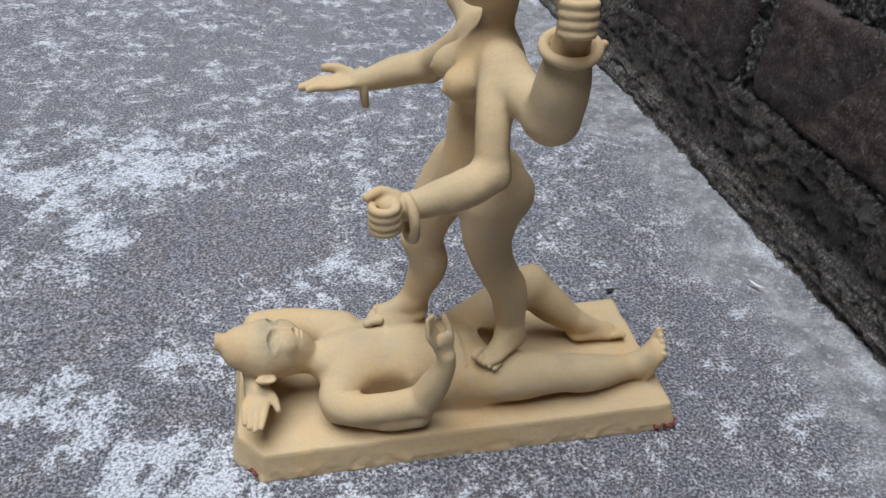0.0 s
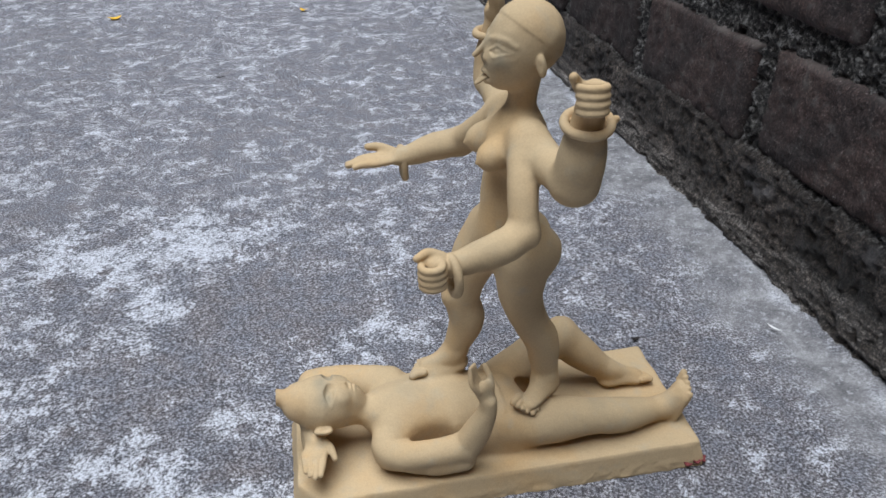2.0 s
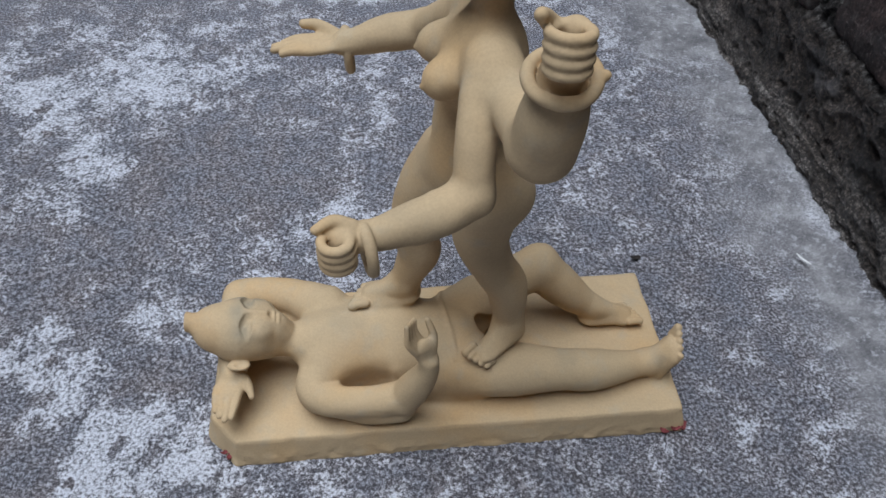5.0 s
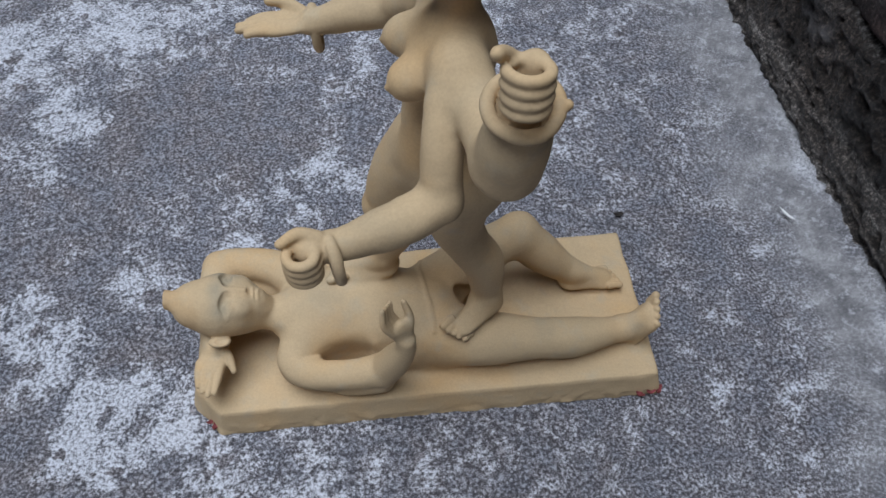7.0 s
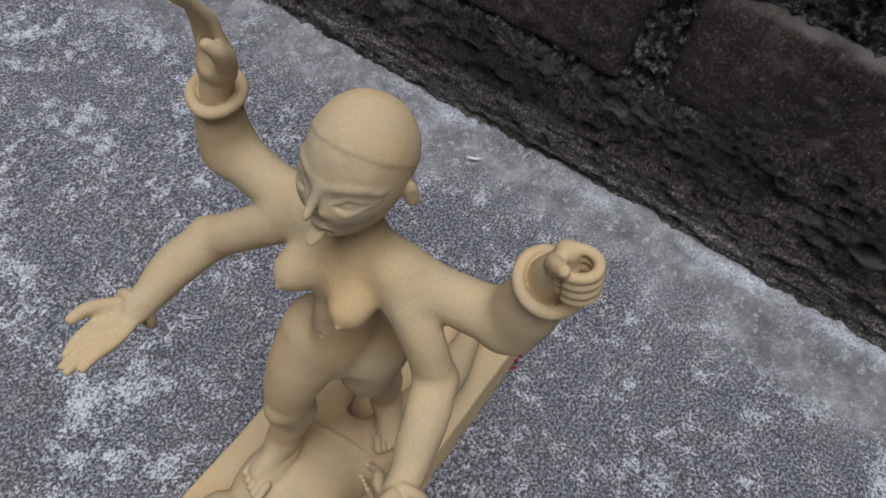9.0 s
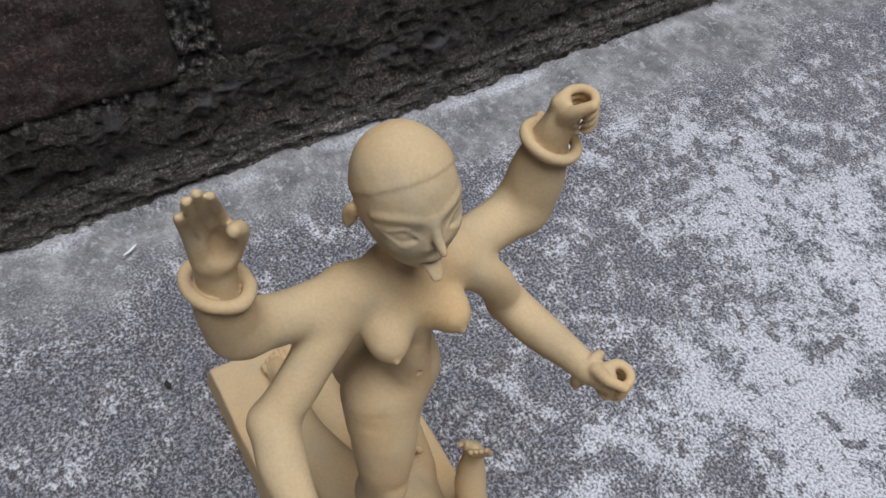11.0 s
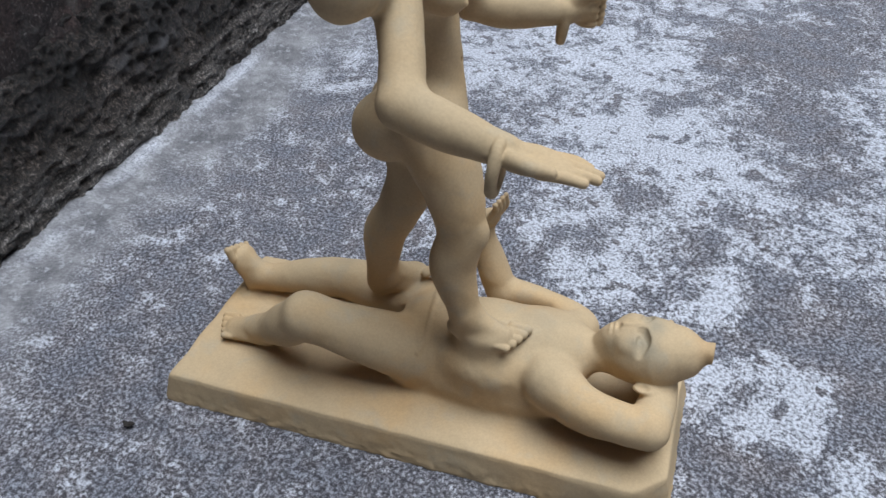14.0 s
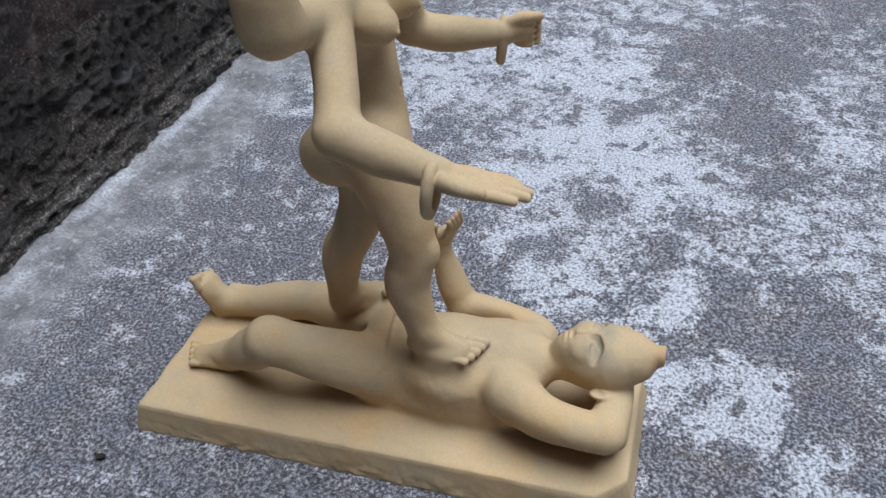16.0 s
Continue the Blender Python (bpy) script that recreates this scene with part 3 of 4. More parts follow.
def standing_figure(s):
    # head
    s.lump((-0.308, 0.082, 0.696), (0.0465, 0.0415, 0.0465), 0.012)
    s.lump((-0.323, 0.083, 0.677), (0.037, 0.0370, 0.040), 0.012)
    s.limb([(-0.328, 0.083, 0.662), (-0.338, 0.084, 0.655)], [0.026, 0.0205], 0.014)
    s.limb([(-0.308, 0.086, 0.650), (-0.309, 0.087, 0.612), (-0.310, 0.088, 0.585)], [0.021, 0.0188, 0.024], 0.010)
    # brow edge and eye plane, then nose, eyes, mouth, tongue and ears
    for y in (-1, 1):
        s.limb([(-0.3640, 0.083 + y * 0.0100, 0.6880), (-0.3580, 0.083 + y * 0.0240, 0.6905), (-0.3450, 0.083 + y * 0.0390, 0.6880)], [0.0055, 0.0066, 0.0036], 0.0040, carve=True)
        s.lump((-0.3480, 0.083 + y * 0.0170, 0.6760), (0.0095, 0.0140, 0.0110), 0.010, (0, 0, -30 * y))
        brow = [s.skin((-0.40, 0.083 + y * dy, z), (1, 0, 0), 0.0014) for dy, z in ((0.004, 0.6975), (0.012, 0.7010), (0.022, 0.7025), (0.031, 0.7005), (0.037, 0.6960))]
        s.limb(brow, [0.0018, 0.0022, 0.0022, 0.0018, 0.0012], 0.0050)
    s.limb([(-0.3550, 0.083, 0.6995), (-0.3640, 0.083, 0.6880), (-0.3738, 0.083, 0.6785)], [0.0038, 0.0042, 0.0034], 0.004)
    for y in (-1, 1):
        s.limb([(-0.3525, 0.083 + y * 0.0045, 0.6960), (-0.3570, 0.083 + y * 0.0055, 0.6850), (-0.3600, 0.083 + y * 0.0064, 0.6760)], [0.0040, 0.0046, 0.0044], 0.004)
        eye(s, (-0.35, 0.083 + y * 0.0225, 0.6875), (-0.35, 0.083 + y * 0.0100, 0.6860), (-0.33, 0.083 + y * 0.0370, 0.6890),
            (-0.35, 0.083 + y * 0.0215, 0.6945), (-0.35, 0.083 + y * 0.0225, 0.6805), (1, 0, 0))
        s.lump((-0.302, 0.083 + y * 0.0440, 0.6735), (0.0064, 0.0056, 0.0145), 0.003, (0, -10, 34 * y))
        s.lump((-0.3085, 0.083 + y * 0.0490, 0.6760), (0.0050, 0.0040, 0.0105), 0.002, (0, -10, 0), carve=True)
    s.lump((-0.3700, 0.083, 0.6680), (0.0110, 0.0100, 0.0048), 0.0010, (0, 8, 0), carve=True)
    s.lump((-0.3600, 0.083, 0.6525), (0.0090, 0.0125, 0.0034), 0.0010, carve=True)
    s.limb([(-0.3550, 0.0700, 0.6550), (-0.3615, 0.0785, 0.6595), (-0.3620, 0.083, 0.6585), (-0.3615, 0.0875, 0.6595), (-0.3550, 0.0960, 0.6550)],
           [0.0016, 0.0025, 0.0025, 0.0025, 0.0016], 0.0010)
    s.limb([(-0.3520, 0.0720, 0.6475), (-0.3580, 0.083, 0.6450), (-0.3520, 0.0940, 0.6475)], [0.0020, 0.0030, 0.0020], 0.003)
    s.limb([(-0.350, 0.084, 0.6545), (-0.361, 0.084, 0.6500), (-0.3675, 0.085, 0.6445)], [0.0075, 0.0078, 0.0060], 0.0006, flat=((-0.5, 0, 0.87), 0.36))
    # hair, a cap a little thicker than the face
    s.lump((-0.308, 0.082, 0.6963), (0.0469, 0.0419, 0.0468), 0.0040, above=((-0.302, 0.082, 0.7015), (0.60, 0.05, 0.80)))
    # trunk
    s.limb([(-0.313, 0.089, 0.560), (-0.320, 0.089, 0.520), (-0.325, 0.090, 0.472), (-0.321, 0.092, 0.428), (-0.311, 0.093, 0.395)], [0.0405, 0.0350, 0.0350, 0.0420, 0.0430], 0.018, flat=((0, 1, 0), 0.76))
    s.lump((-0.311, 0.088, 0.556), (0.032, 0.055, 0.039), 0.022)
    for y in (-1, 1):
        s.limb([(-0.332, 0.089 + y * 0.027, 0.561), (-0.352, 0.089 + y * 0.031, 0.554), (-0.3640, 0.089 + y * 0.033, 0.550)], [0.0225, 0.0205, 0.0110], 0.013)
        s.lump((-0.3745, 0.089 + y * 0.034, 0.5475), (0.0026, 0.0028, 0.0026), 0.003)
        s.lump((-0.281, 0.093 + y * 0.027, 0.399), (0.0355, 0.030, 0.038), 0.024)
    s.lump(s.skin((-0.45, 0.090, 0.474), (1, 0, 0)), (0.0040, 0.0022, 0.0036), 0.0015, carve=True)
    # raised left arm with a grip
    s.limb([(-0.312, 0.045, 0.580), (-0.300, 0.000, 0.566), (-0.288, -0.062, 0.567)], [0.026, 0.0235, 0.0255], 0.014)
    s.limb([(-0.288, -0.066, 0.569), (-0.287, -0.076, 0.606), (-0.287, -0.082, 0.645), (-0.289, -0.088, 0.668)], [0.028, 0.0275, 0.019, 0.015], 0.012)
    fingers_round(s, (-0.293, -0.104, 0.682), (0.0, 0.15, 1), (-0.8, 0.4, 0), major=0.0146, minor=0.0045)
    s.limb([(-0.285, -0.089, 0.660), (-0.285, -0.089, 0.688)], [0.013, 0.010], 0.004)
    s.limb([(-0.292, -0.086, 0.676), (-0.304, -0.087, 0.694), (-0.313, -0.097, 0.7045)], [0.0085, 0.0066, 0.0052], 0.002)
    s.ring((-0.288, -0.084, 0.648), (-0.1, -0.25, 1), 0.0255, 0.0054, 0.001, start=(1, -0.3, 0), gap=14)
    s.limb([(-0.263, -0.090, 0.650), (-0.2585, -0.091, 0.653)], [0.0050, 0.0044], 0.001)
    # lowered left arm with a grip
    s.limb([(-0.316, 0.036, 0.580), (-0.330, -0.004, 0.535), (-0.333, -0.026, 0.488)], [0.024, 0.0198, 0.0202], 0.010)
    s.limb([(-0.333, -0.028, 0.484), (-0.372, -0.042, 0.4735), (-0.415, -0.056, 0.471), (-0.434, -0.061, 0.471)], [0.0205, 0.0215, 0.0165, 0.0140], 0.008)
    fingers_round(s, (-0.458, -0.077, 0.470), (-0.05, 0.0, 1), (-0.9, 0.7, 0))
    s.limb([(-0.436, -0.061, 0.472), (-0.452, -0.066, 0.476)], [0.014, 0.013], 0.005)
    s.limb([(-0.445, -0.061, 0.484), (-0.460, -0.060, 0.491), (-0.475, -0.069, 0.4905)], [0.008, 0.0064, 0.0046], 0.003)
    s.ring((-0.431, -0.066, 0.459), (1, 0.25, 0.1), 0.0250, 0.0056, 0.001, start=(-0.24, 1, 0), squash=0.66)
    # raised right arm, open palm
    s.limb([(-0.310, 0.132, 0.580), (-0.308, 0.185, 0.580), (-0.309, 0.235, 0.597)], [0.026, 0.0235, 0.0240], 0.014)
    s.limb([(-0.309, 0.237, 0.600), (-0.309, 0.241, 0.629), (-0.308, 0.240, 0.658), (-0.307, 0.238, 0.678)], [0.0262, 0.0260, 0.0185, 0.0155], 0.012, flat=((-0.42, 0.906, 0), 0.84))
    s.limb([(-0.307, 0.237, 0.684), (-0.306, 0.234, 0.697), (-0.307, 0.234, 0.709)], [0.0165, 0.0200, 0.0195], 0.006, flat=((1, 0, -0.15), 0.5))
    for y0, y, z, r in ((0.2485, 0.2515, 0.766, 0.0045), (0.2390, 0.2450, 0.777, 0.0047), (0.2290, 0.2380, 0.781, 0.0048), (0.2195, 0.2310, 0.776, 0.0047)):
        s.limb([(-0.307, y0 + 0.001, 0.712), (-0.310, 0.35 * y0 + 0.65 * y, 0.742), (-0.320, 0.1 * y0 + 0.9 * y, 0.5 * (0.744 + z)), (-0.328, y + 0.0005, z)], [r * 1.05, r, r * 0.9, r * 0.72], 0.0006)
    s.limb([(-0.308, 0.229, 0.694), (-0.312, 0.2195, 0.708), (-0.318, 0.2170, 0.722), (-0.3235, 0.2215, 0.731)], [0.0120, 0.0090, 0.0075, 0.0056], 0.004)
    s.lump((-0.3130, 0.2350, 0.6930), (0.0085, 0.0150, 0.0090), 0.008)
    s.lump((-0.3235, 0.2310, 0.7130), (0.0170, 0.0105, 0.0150), 0.005, carve=True)
    s.ring((-0.308, 0.240, 0.662), (0.05, -0.1, 1), 0.0270, 0.0054, 0.001, start=(-0.42, 0.906, 0), squash=0.76)
    # lowered right arm, flat palm
    s.limb([(-0.312, 0.138, 0.582), (-0.336, 0.190, 0.540), (-0.353, 0.234, 0.503)], [0.024, 0.0205, 0.0212], 0.010)
    s.limb([(-0.353, 0.236, 0.502), (-0.391, 0.243, 0.493), (-0.430, 0.244, 0.483), (-0.446, 0.245, 0.480)], [0.0215, 0.021, 0.016, 0.0142], 0.008)
    s.limb([(-0.452, 0.246, 0.480), (-0.470, 0.248, 0.478), (-0.487, 0.249, 0.476)], [0.0155, 0.0195, 0.0190], 0.006, flat=((0.05, 0, 1), 0.42))
    for y0, y, x in ((0.2350, 0.2375, -0.517), (0.2445, 0.2455, -0.527), (0.2540, 0.2535, -0.526), (0.2630, 0.2610, -0.516)):
        s.limb([(-0.481, y0, 0.476), (-0.502, 0.5 * (y + y0), 0.4755), (x, y, 0.471)], [0.0054, 0.0052, 0.0040], 0.0009)
    s.limb([(-0.458, 0.260, 0.482), (-0.475, 0.273, 0.487), (-0.492, 0.276, 0.487)], [0.0095, 0.0074, 0.0056], 0.004)
    s.lump((-0.472, 0.251, 0.4945), (0.016, 0.011, 0.012), 0.006, carve=True)
    s.ring((-0.442, 0.251, 0.467), (1, 0, 0.1), 0.0245, 0.0056, 0.001, start=(0, 1, 0), squash=0.72)
    # right leg, stepping forward
    s.limb([(-0.330, 0.117, 0.412), (-0.360, 0.129, 0.350), (-0.372, 0.136, 0.288), (-0.363, 0.140, 0.242), (-0.375, 0.145, 0.195), (-0.382, 0.147, 0.168)],
           [0.043, 0.0345, 0.0272, 0.0280, 0.0215, 0.0195], 0.012)
    s.lump((-0.392, 0.136, 0.291), (0.0110, 0.0130, 0.0150), 0.012)
    s.limb([(-0.378, 0.146, 0.153), (-0.398, 0.147, 0.150), (-0.416, 0.147, 0.148)], [0.0205, 0.0195, 0.0200], 0.006, flat=((0, -0.1, 1), 0.5))
    s.limb([(-0.383, 0.147, 0.172), (-0.405, 0.147, 0.160), (-0.428, 0.147, 0.152)], [0.0185, 0.0140, 0.0095], 0.010)
    s.lump((-0.404, 0.147, 0.133), (0.034, 0.024, 0.016), 0.016)
    toes(s, (-0.439, 0.146, 0.1475), (-1, -0.06, -0.20), (0.10, 1, -0.12), 0.0350, 0.0190, 0.0054)
    # left leg
    s.limb([(-0.298, 0.072, 0.388), (-0.297, 0.079, 0.322), (-0.278, 0.085, 0.266), (-0.256, 0.086, 0.224), (-0.247, 0.085, 0.168), (-0.246, 0.083, 0.140)],
           [0.042, 0.0330, 0.0275, 0.0272, 0.0210, 0.0210], 0.012)
    s.limb([(-0.243, 0.082, 0.130), (-0.262, 0.067, 0.129), (-0.279, 0.053, 0.127)], [0.0205, 0.0195, 0.0190], 0.006, flat=((-0.35, 0.30, 1), 0.5))
    s.limb([(-0.246, 0.081, 0.148), (-0.264, 0.066, 0.138), (-0.282, 0.052, 0.130)], [0.0190, 0.0140, 0.0090], 0.010)
    toes(s, (-0.2905, 0.0440, 0.1290), (-0.76, -0.62, -0.05), (0.55, -0.60, -0.45), 0.0330)


def lying_figure(s):
    # head, drawn out to a hair knot
    s.lump((-0.602, 0.107, 0.136), (0.046, 0.041, 0.042), 0.010)
    s.lump((-0.580, 0.106, 0.135), (0.035, 0.035, 0.037), 0.014)
    s.limb([(-0.606, 0.107, 0.137), (-0.631, 0.106, 0.144)], [0.0412, 0.0320], 0.008)
    s.limb([(-0.645, 0.107, 0.150), (-0.672, 0.108, 0.159)], [0.0140, 0.0128], 0.007)
    s.lump((-0.6930, 0.108, 0.166), (0.0240, 0.050, 0.050), 0.0010, carve=True)
    s.limb([(-0.578, 0.106, 0.120), (-0.540, 0.105, 0.112), (-0.510, 0.104, 0.106)], [0.026, 0.0235, 0.030], 0.014)
    s.limb([(-0.553, 0.104, 0.146), (-0.550, 0.104, 0.138)], [0.0150, 0.0150], 0.012)
    for y in (-1, 1):
        s.limb([(-0.5850, 0.105 + y * 0.0105, 0.1775), (-0.5885, 0.105 + y * 0.0235, 0.1730), (-0.5870, 0.105 + y * 0.0385, 0.1620)], [0.0075, 0.0090, 0.0055], 0.0014, carve=True)
        s.lump((-0.5720, 0.105 + y * 0.0165, 0.1580), (0.0110, 0.0125, 0.0090), 0.010)
    s.limb([(-0.5960, 0.105, 0.1735), (-0.5800, 0.105, 0.1745), (-0.5640, 0.1045, 0.1715)], [0.0024, 0.0026, 0.0032], 0.003)
    for y in (-1, 1):
        s.limb([(-0.5920, 0.105 + y * 0.003, 0.1710), (-0.5760, 0.105 + y * 0.004, 0.1690), (-0.5650, 0.1045 + y * 0.0050, 0.1660)], [0.0030, 0.0036, 0.0044], 0.003)
        eye(s, (-0.5850, 0.105 + y * 0.0215, 0.165), (-0.5835, 0.105 + y * 0.0105, 0.165), (-0.5865, 0.105 + y * 0.0345, 0.155),
            (-0.5915, 0.105 + y * 0.0210, 0.165), (-0.5790, 0.105 + y * 0.0215, 0.165), (0, 0, -1))
        s.lump((-0.603, 0.107 + y * 0.0460, 0.120), (0.0150, 0.0120, 0.0058), 0.002, (25 * y, 0, 0))
        s.lump((-0.600, 0.107 + y * 0.0500, 0.1270), (0.0080, 0.0060, 0.0040), 0.002, (25 * y, 0, 0), carve=True)
    s.lump((-0.5570, 0.1045, 0.1725), (0.0040, 0.0090, 0.0080), 0.0015, carve=True)
    for x, w, sink in ((-0.5545, 0.0095, 0.0008), (-0.5490, 0.0085, 0.0006)):
        s.limb([s.skin((x, 0.1045 + w * f, 0.19), (0, 0, -1), sink) for f in (-1, -0.4, 0.4, 1)], [0.0014, 0.0024, 0.0024, 0.0014], 0.0012)
    s.limb([s.skin((-0.5518, 0.1045 + 0.0085 * f, 0.19), (0, 0, -1), -0.0006) for f in (-1, 0, 1)], [0.0012] * 3, 0.001, carve=True)
    # trunk
    s.limb([(-0.475, 0.107, 0.090), (-0.415, 0.110, 0.093), (-0.360, 0.112, 0.090), (-0.320, 0.110, 0.084)], [0.0480, 0.0485, 0.0470, 0.0470], 0.02)
    s.lump((-0.468, 0.107, 0.092), (0.064, 0.066, 0.047), 0.02)
    s.lump((-0.412, 0.135, 0.096), (0.074, 0.054, 0.039), 0.015)
    s.lump((-0.400, 0.095, 0.090), (0.070, 0.050, 0.045), 0.015)
    s.lump((-0.325, 0.108, 0.080), (0.045, 0.064, 0.044), 0.03)
    s.limb([(-0.480, 0.150, 0.062), (-0.410, 0.158, 0.060), (-0.340, 0.150, 0.058), (-0.300, 0.148, 0.058)], [0.030, 0.030, 0.028, 0.026], 0.020)
    s.limb([(-0.470, 0.070, 0.060), (-0.390, 0.068, 0.058), (-0.300, 0.062, 0.058)], [0.030, 0.030, 0.030], 0.018)
    # stretched leg
    s.limb([(-0.305, 0.068, 0.080), (-0.240, 0.054, 0.083), (-0.172, 0.048, 0.083), (-0.120, 0.050, 0.074), (-0.060, 0.060, 0.066), (-0.030, 0.064, 0.062)],
           [0.043, 0.038, 0.0295, 0.0285, 0.020, 0.0175], 0.012)
    s.limb([(-0.020, 0.062, 0.056), (-0.016, 0.062, 0.074), (-0.011, 0.062, 0.089)], [0.0190, 0.0205, 0.0225], 0.006, flat=((1, 0, -0.25), 0.62))
    s.limb([(-0.038, 0.063, 0.068), (-0.024, 0.063, 0.084), (-0.014, 0.063, 0.098)], [0.0170, 0.0130, 0.0085], 0.010)
    toes(s, (-0.004, 0.0620, 0.1070), (0.30, 0, 1), (0, -1, -0.12), 0.0370)
    # leg with the knee raised
    s.limb([(-0.305, 0.148, 0.084), (-0.240, 0.172, 0.121), (-0.184, 0.187, 0.148)], [0.043, 0.035, 0.028], 0.010)
    s.limb([(-0.184, 0.187, 0.146), (-0.155, 0.178, 0.117), (-0.118, 0.168, 0.086), (-0.094, 0.163, 0.070)], [0.0275, 0.0305, 0.0235, 0.0185], 0.016)
    s.limb([(-0.098, 0.160, 0.056), (-0.070, 0.160, 0.055), (-0.050, 0.160, 0.053)], [0.0190, 0.0190, 0.0195], 0.006, flat=((0, 0, 1), 0.55))
    s.limb([(-0.096, 0.162, 0.074), (-0.072, 0.160, 0.066), (-0.046, 0.160, 0.058)], [0.0170, 0.0130, 0.0085], 0.010)
    toes(s, (-0.034, 0.1610, 0.0545), (1, 0.05, -0.06), (-0.05, 1, -0.10), 0.0340)
    # open hollow between the thighs, down to the slab
    s.limb([(-0.278, 0.116, 0.106), (-0.245, 0.116, 0.086), (-0.205, 0.110, 0.070)], [0.014, 0.022, 0.026], 0.006, carve=True)
    # waist line of the cloth
    belt = [s.skin((np.interp(y, [q[1] for q in BELT], [q[0] for q in BELT]), y, 0.21), (0, 0, -1), 0.0006) for y in np.linspace(0.052, 0.172, 26)]
    s.limb(belt, [0.0032] * len(belt), 0.0030, curve=1)
    # arm at the side, forearm raised, open palm
    s.limb([(-0.492, 0.074, 0.094), (-0.507, 0.044, 0.084), (-0.488, 0.025, 0.082), (-0.440, 0.016, 0.087), (-0.394, 0.013, 0.093)], [0.032, 0.026, 0.0235, 0.0220, 0.0215], 0.008)
    s.limb([(-0.505, 0.042, 0.070), (-0.440, 0.016, 0.066), (-0.394, 0.014, 0.068)], [0.024, 0.020, 0.020], 0.008)
    s.lump((-0.438, 0.0425, 0.082), (0.031, 0.0095, 0.042), 0.014, (0, 0, 6), carve=True)
    s.limb([(-0.390, 0.012, 0.095), (-0.375, 0.007, 0.130), (-0.364, 0.001, 0.168), (-0.362, 0.000, 0.190)], [0.0225, 0.0210, 0.0150, 0.0125], 0.006)
    s.limb([(-0.364, 0.001, 0.194), (-0.369, 0.004, 0.210)], [0.0125, 0.0150], 0.004, flat=((-0.5, 1, 0), 0.6))
    for i in range(4):
        s.limb([(-0.379 + i * 0.0035, -0.004 + i * 0.0050, 0.212), (-0.389 + i * 0.0035, -0.003 + i * 0.0058, 0.231), (-0.390 + i * 0.0035, 0.004 + i * 0.0055, 0.2515 - 0.0025 * i)],
               [0.0048, 0.0042, 0.0034], 0.0008)
    s.limb([(-0.361, 0.006, 0.204), (-0.356, 0.016, 0.219), (-0.362, 0.025, 0.238)], [0.0070, 0.0056, 0.0040], 0.006)
    # arm folded beneath the head
    s.limb([(-0.492, 0.160, 0.104), (-0.535, 0.186, 0.104), (-0.580, 0.196, 0.104), (-0.612, 0.195, 0.103)], [0.035, 0.0265, 0.024, 0.0235], 0.008)
    s.limb([(-0.500, 0.155, 0.080), (-0.550, 0.176, 0.074), (-0.612, 0.176, 0.074)], [0.030, 0.022, 0.020], 0.008)
    s.limb([(-0.614, 0.190, 0.102), (-0.620, 0.140, 0.097), (-0.618, 0.085, 0.094), (-0.615, 0.064, 0.094)], [0.024, 0.022, 0.017, 0.015], 0.006)
    s.limb([(-0.620, 0.170, 0.072), (-0.620, 0.090, 0.066)], [0.022, 0.018], 0.008)
    s.limb([(-0.615, 0.062, 0.093), (-0.618, 0.046, 0.092)], [0.0170, 0.0190], 0.004, flat=((0, 0.1, 1), 0.42))
    for x0, x, y, z in ((-0.6335, -0.6350, 0.016, 0.086), (-0.6240, -0.6290, 0.007, 0.087), (-0.6145, -0.6215, 0.000, 0.088), (-0.6050, -0.6130, 0.003, 0.088)):
        s.limb([(x0, 0.046, 0.092), (0.5 * (x0 + x), 0.5 * (0.044 + y), 0.0915), (x, y, z)], [0.0054, 0.0053, 0.0040], 0.0011)
    s.limb([(-0.603, 0.060, 0.094), (-0.595, 0.049, 0.093), (-0.590, 0.035, 0.086)], [0.0085, 0.0064, 0.0044], 0.003)


BELT = [(-0.318, 0.035), (-0.319, 0.06), (-0.322, 0.085), (-0.326, 0.105), (-0.329, 0.13), (-0.330, 0.155), (-0.326, 0.175)]
# where greyer slip, and where redder clay, shows: place, reach, strength
SLIP = [(-0.590, 0.078, 0.164, 0.018, 1.1), (-0.590, 0.132, 0.164, 0.018, 1.1), (-0.598, 0.105, 0.174, 0.013, 0.9), (-0.562, 0.085, 0.150, 0.017, 0.9), (-0.562, 0.128, 0.150, 0.017, 0.9),
        (-0.350, 0.055, 0.682, 0.026, 1.0), (-0.350, 0.112, 0.682, 0.026, 1.0), (-0.355, 0.082, 0.706, 0.018, 0.7), (-0.300, 0.00, 0.580, 0.02, 0.4), (-0.300, 0.19, 0.585, 0.022, 0.5),
        (-0.40, -0.05, 0.49, 0.03, 0.4), (-0.39, 0.245, 0.505, 0.03, 0.5), (-0.165, 0.045, 0.11, 0.018, 0.45), (-0.46, 0.10, 0.14, 0.05, 0.5), (-0.320, 0.17, 0.10, 0.02, 0.6),
        (-0.140, 0.175, 0.11, 0.022, 0.6), (-0.290, -0.08, 0.62, 0.022, 0.4), (-0.345, 0.06, 0.13, 0.02, 0.4)]
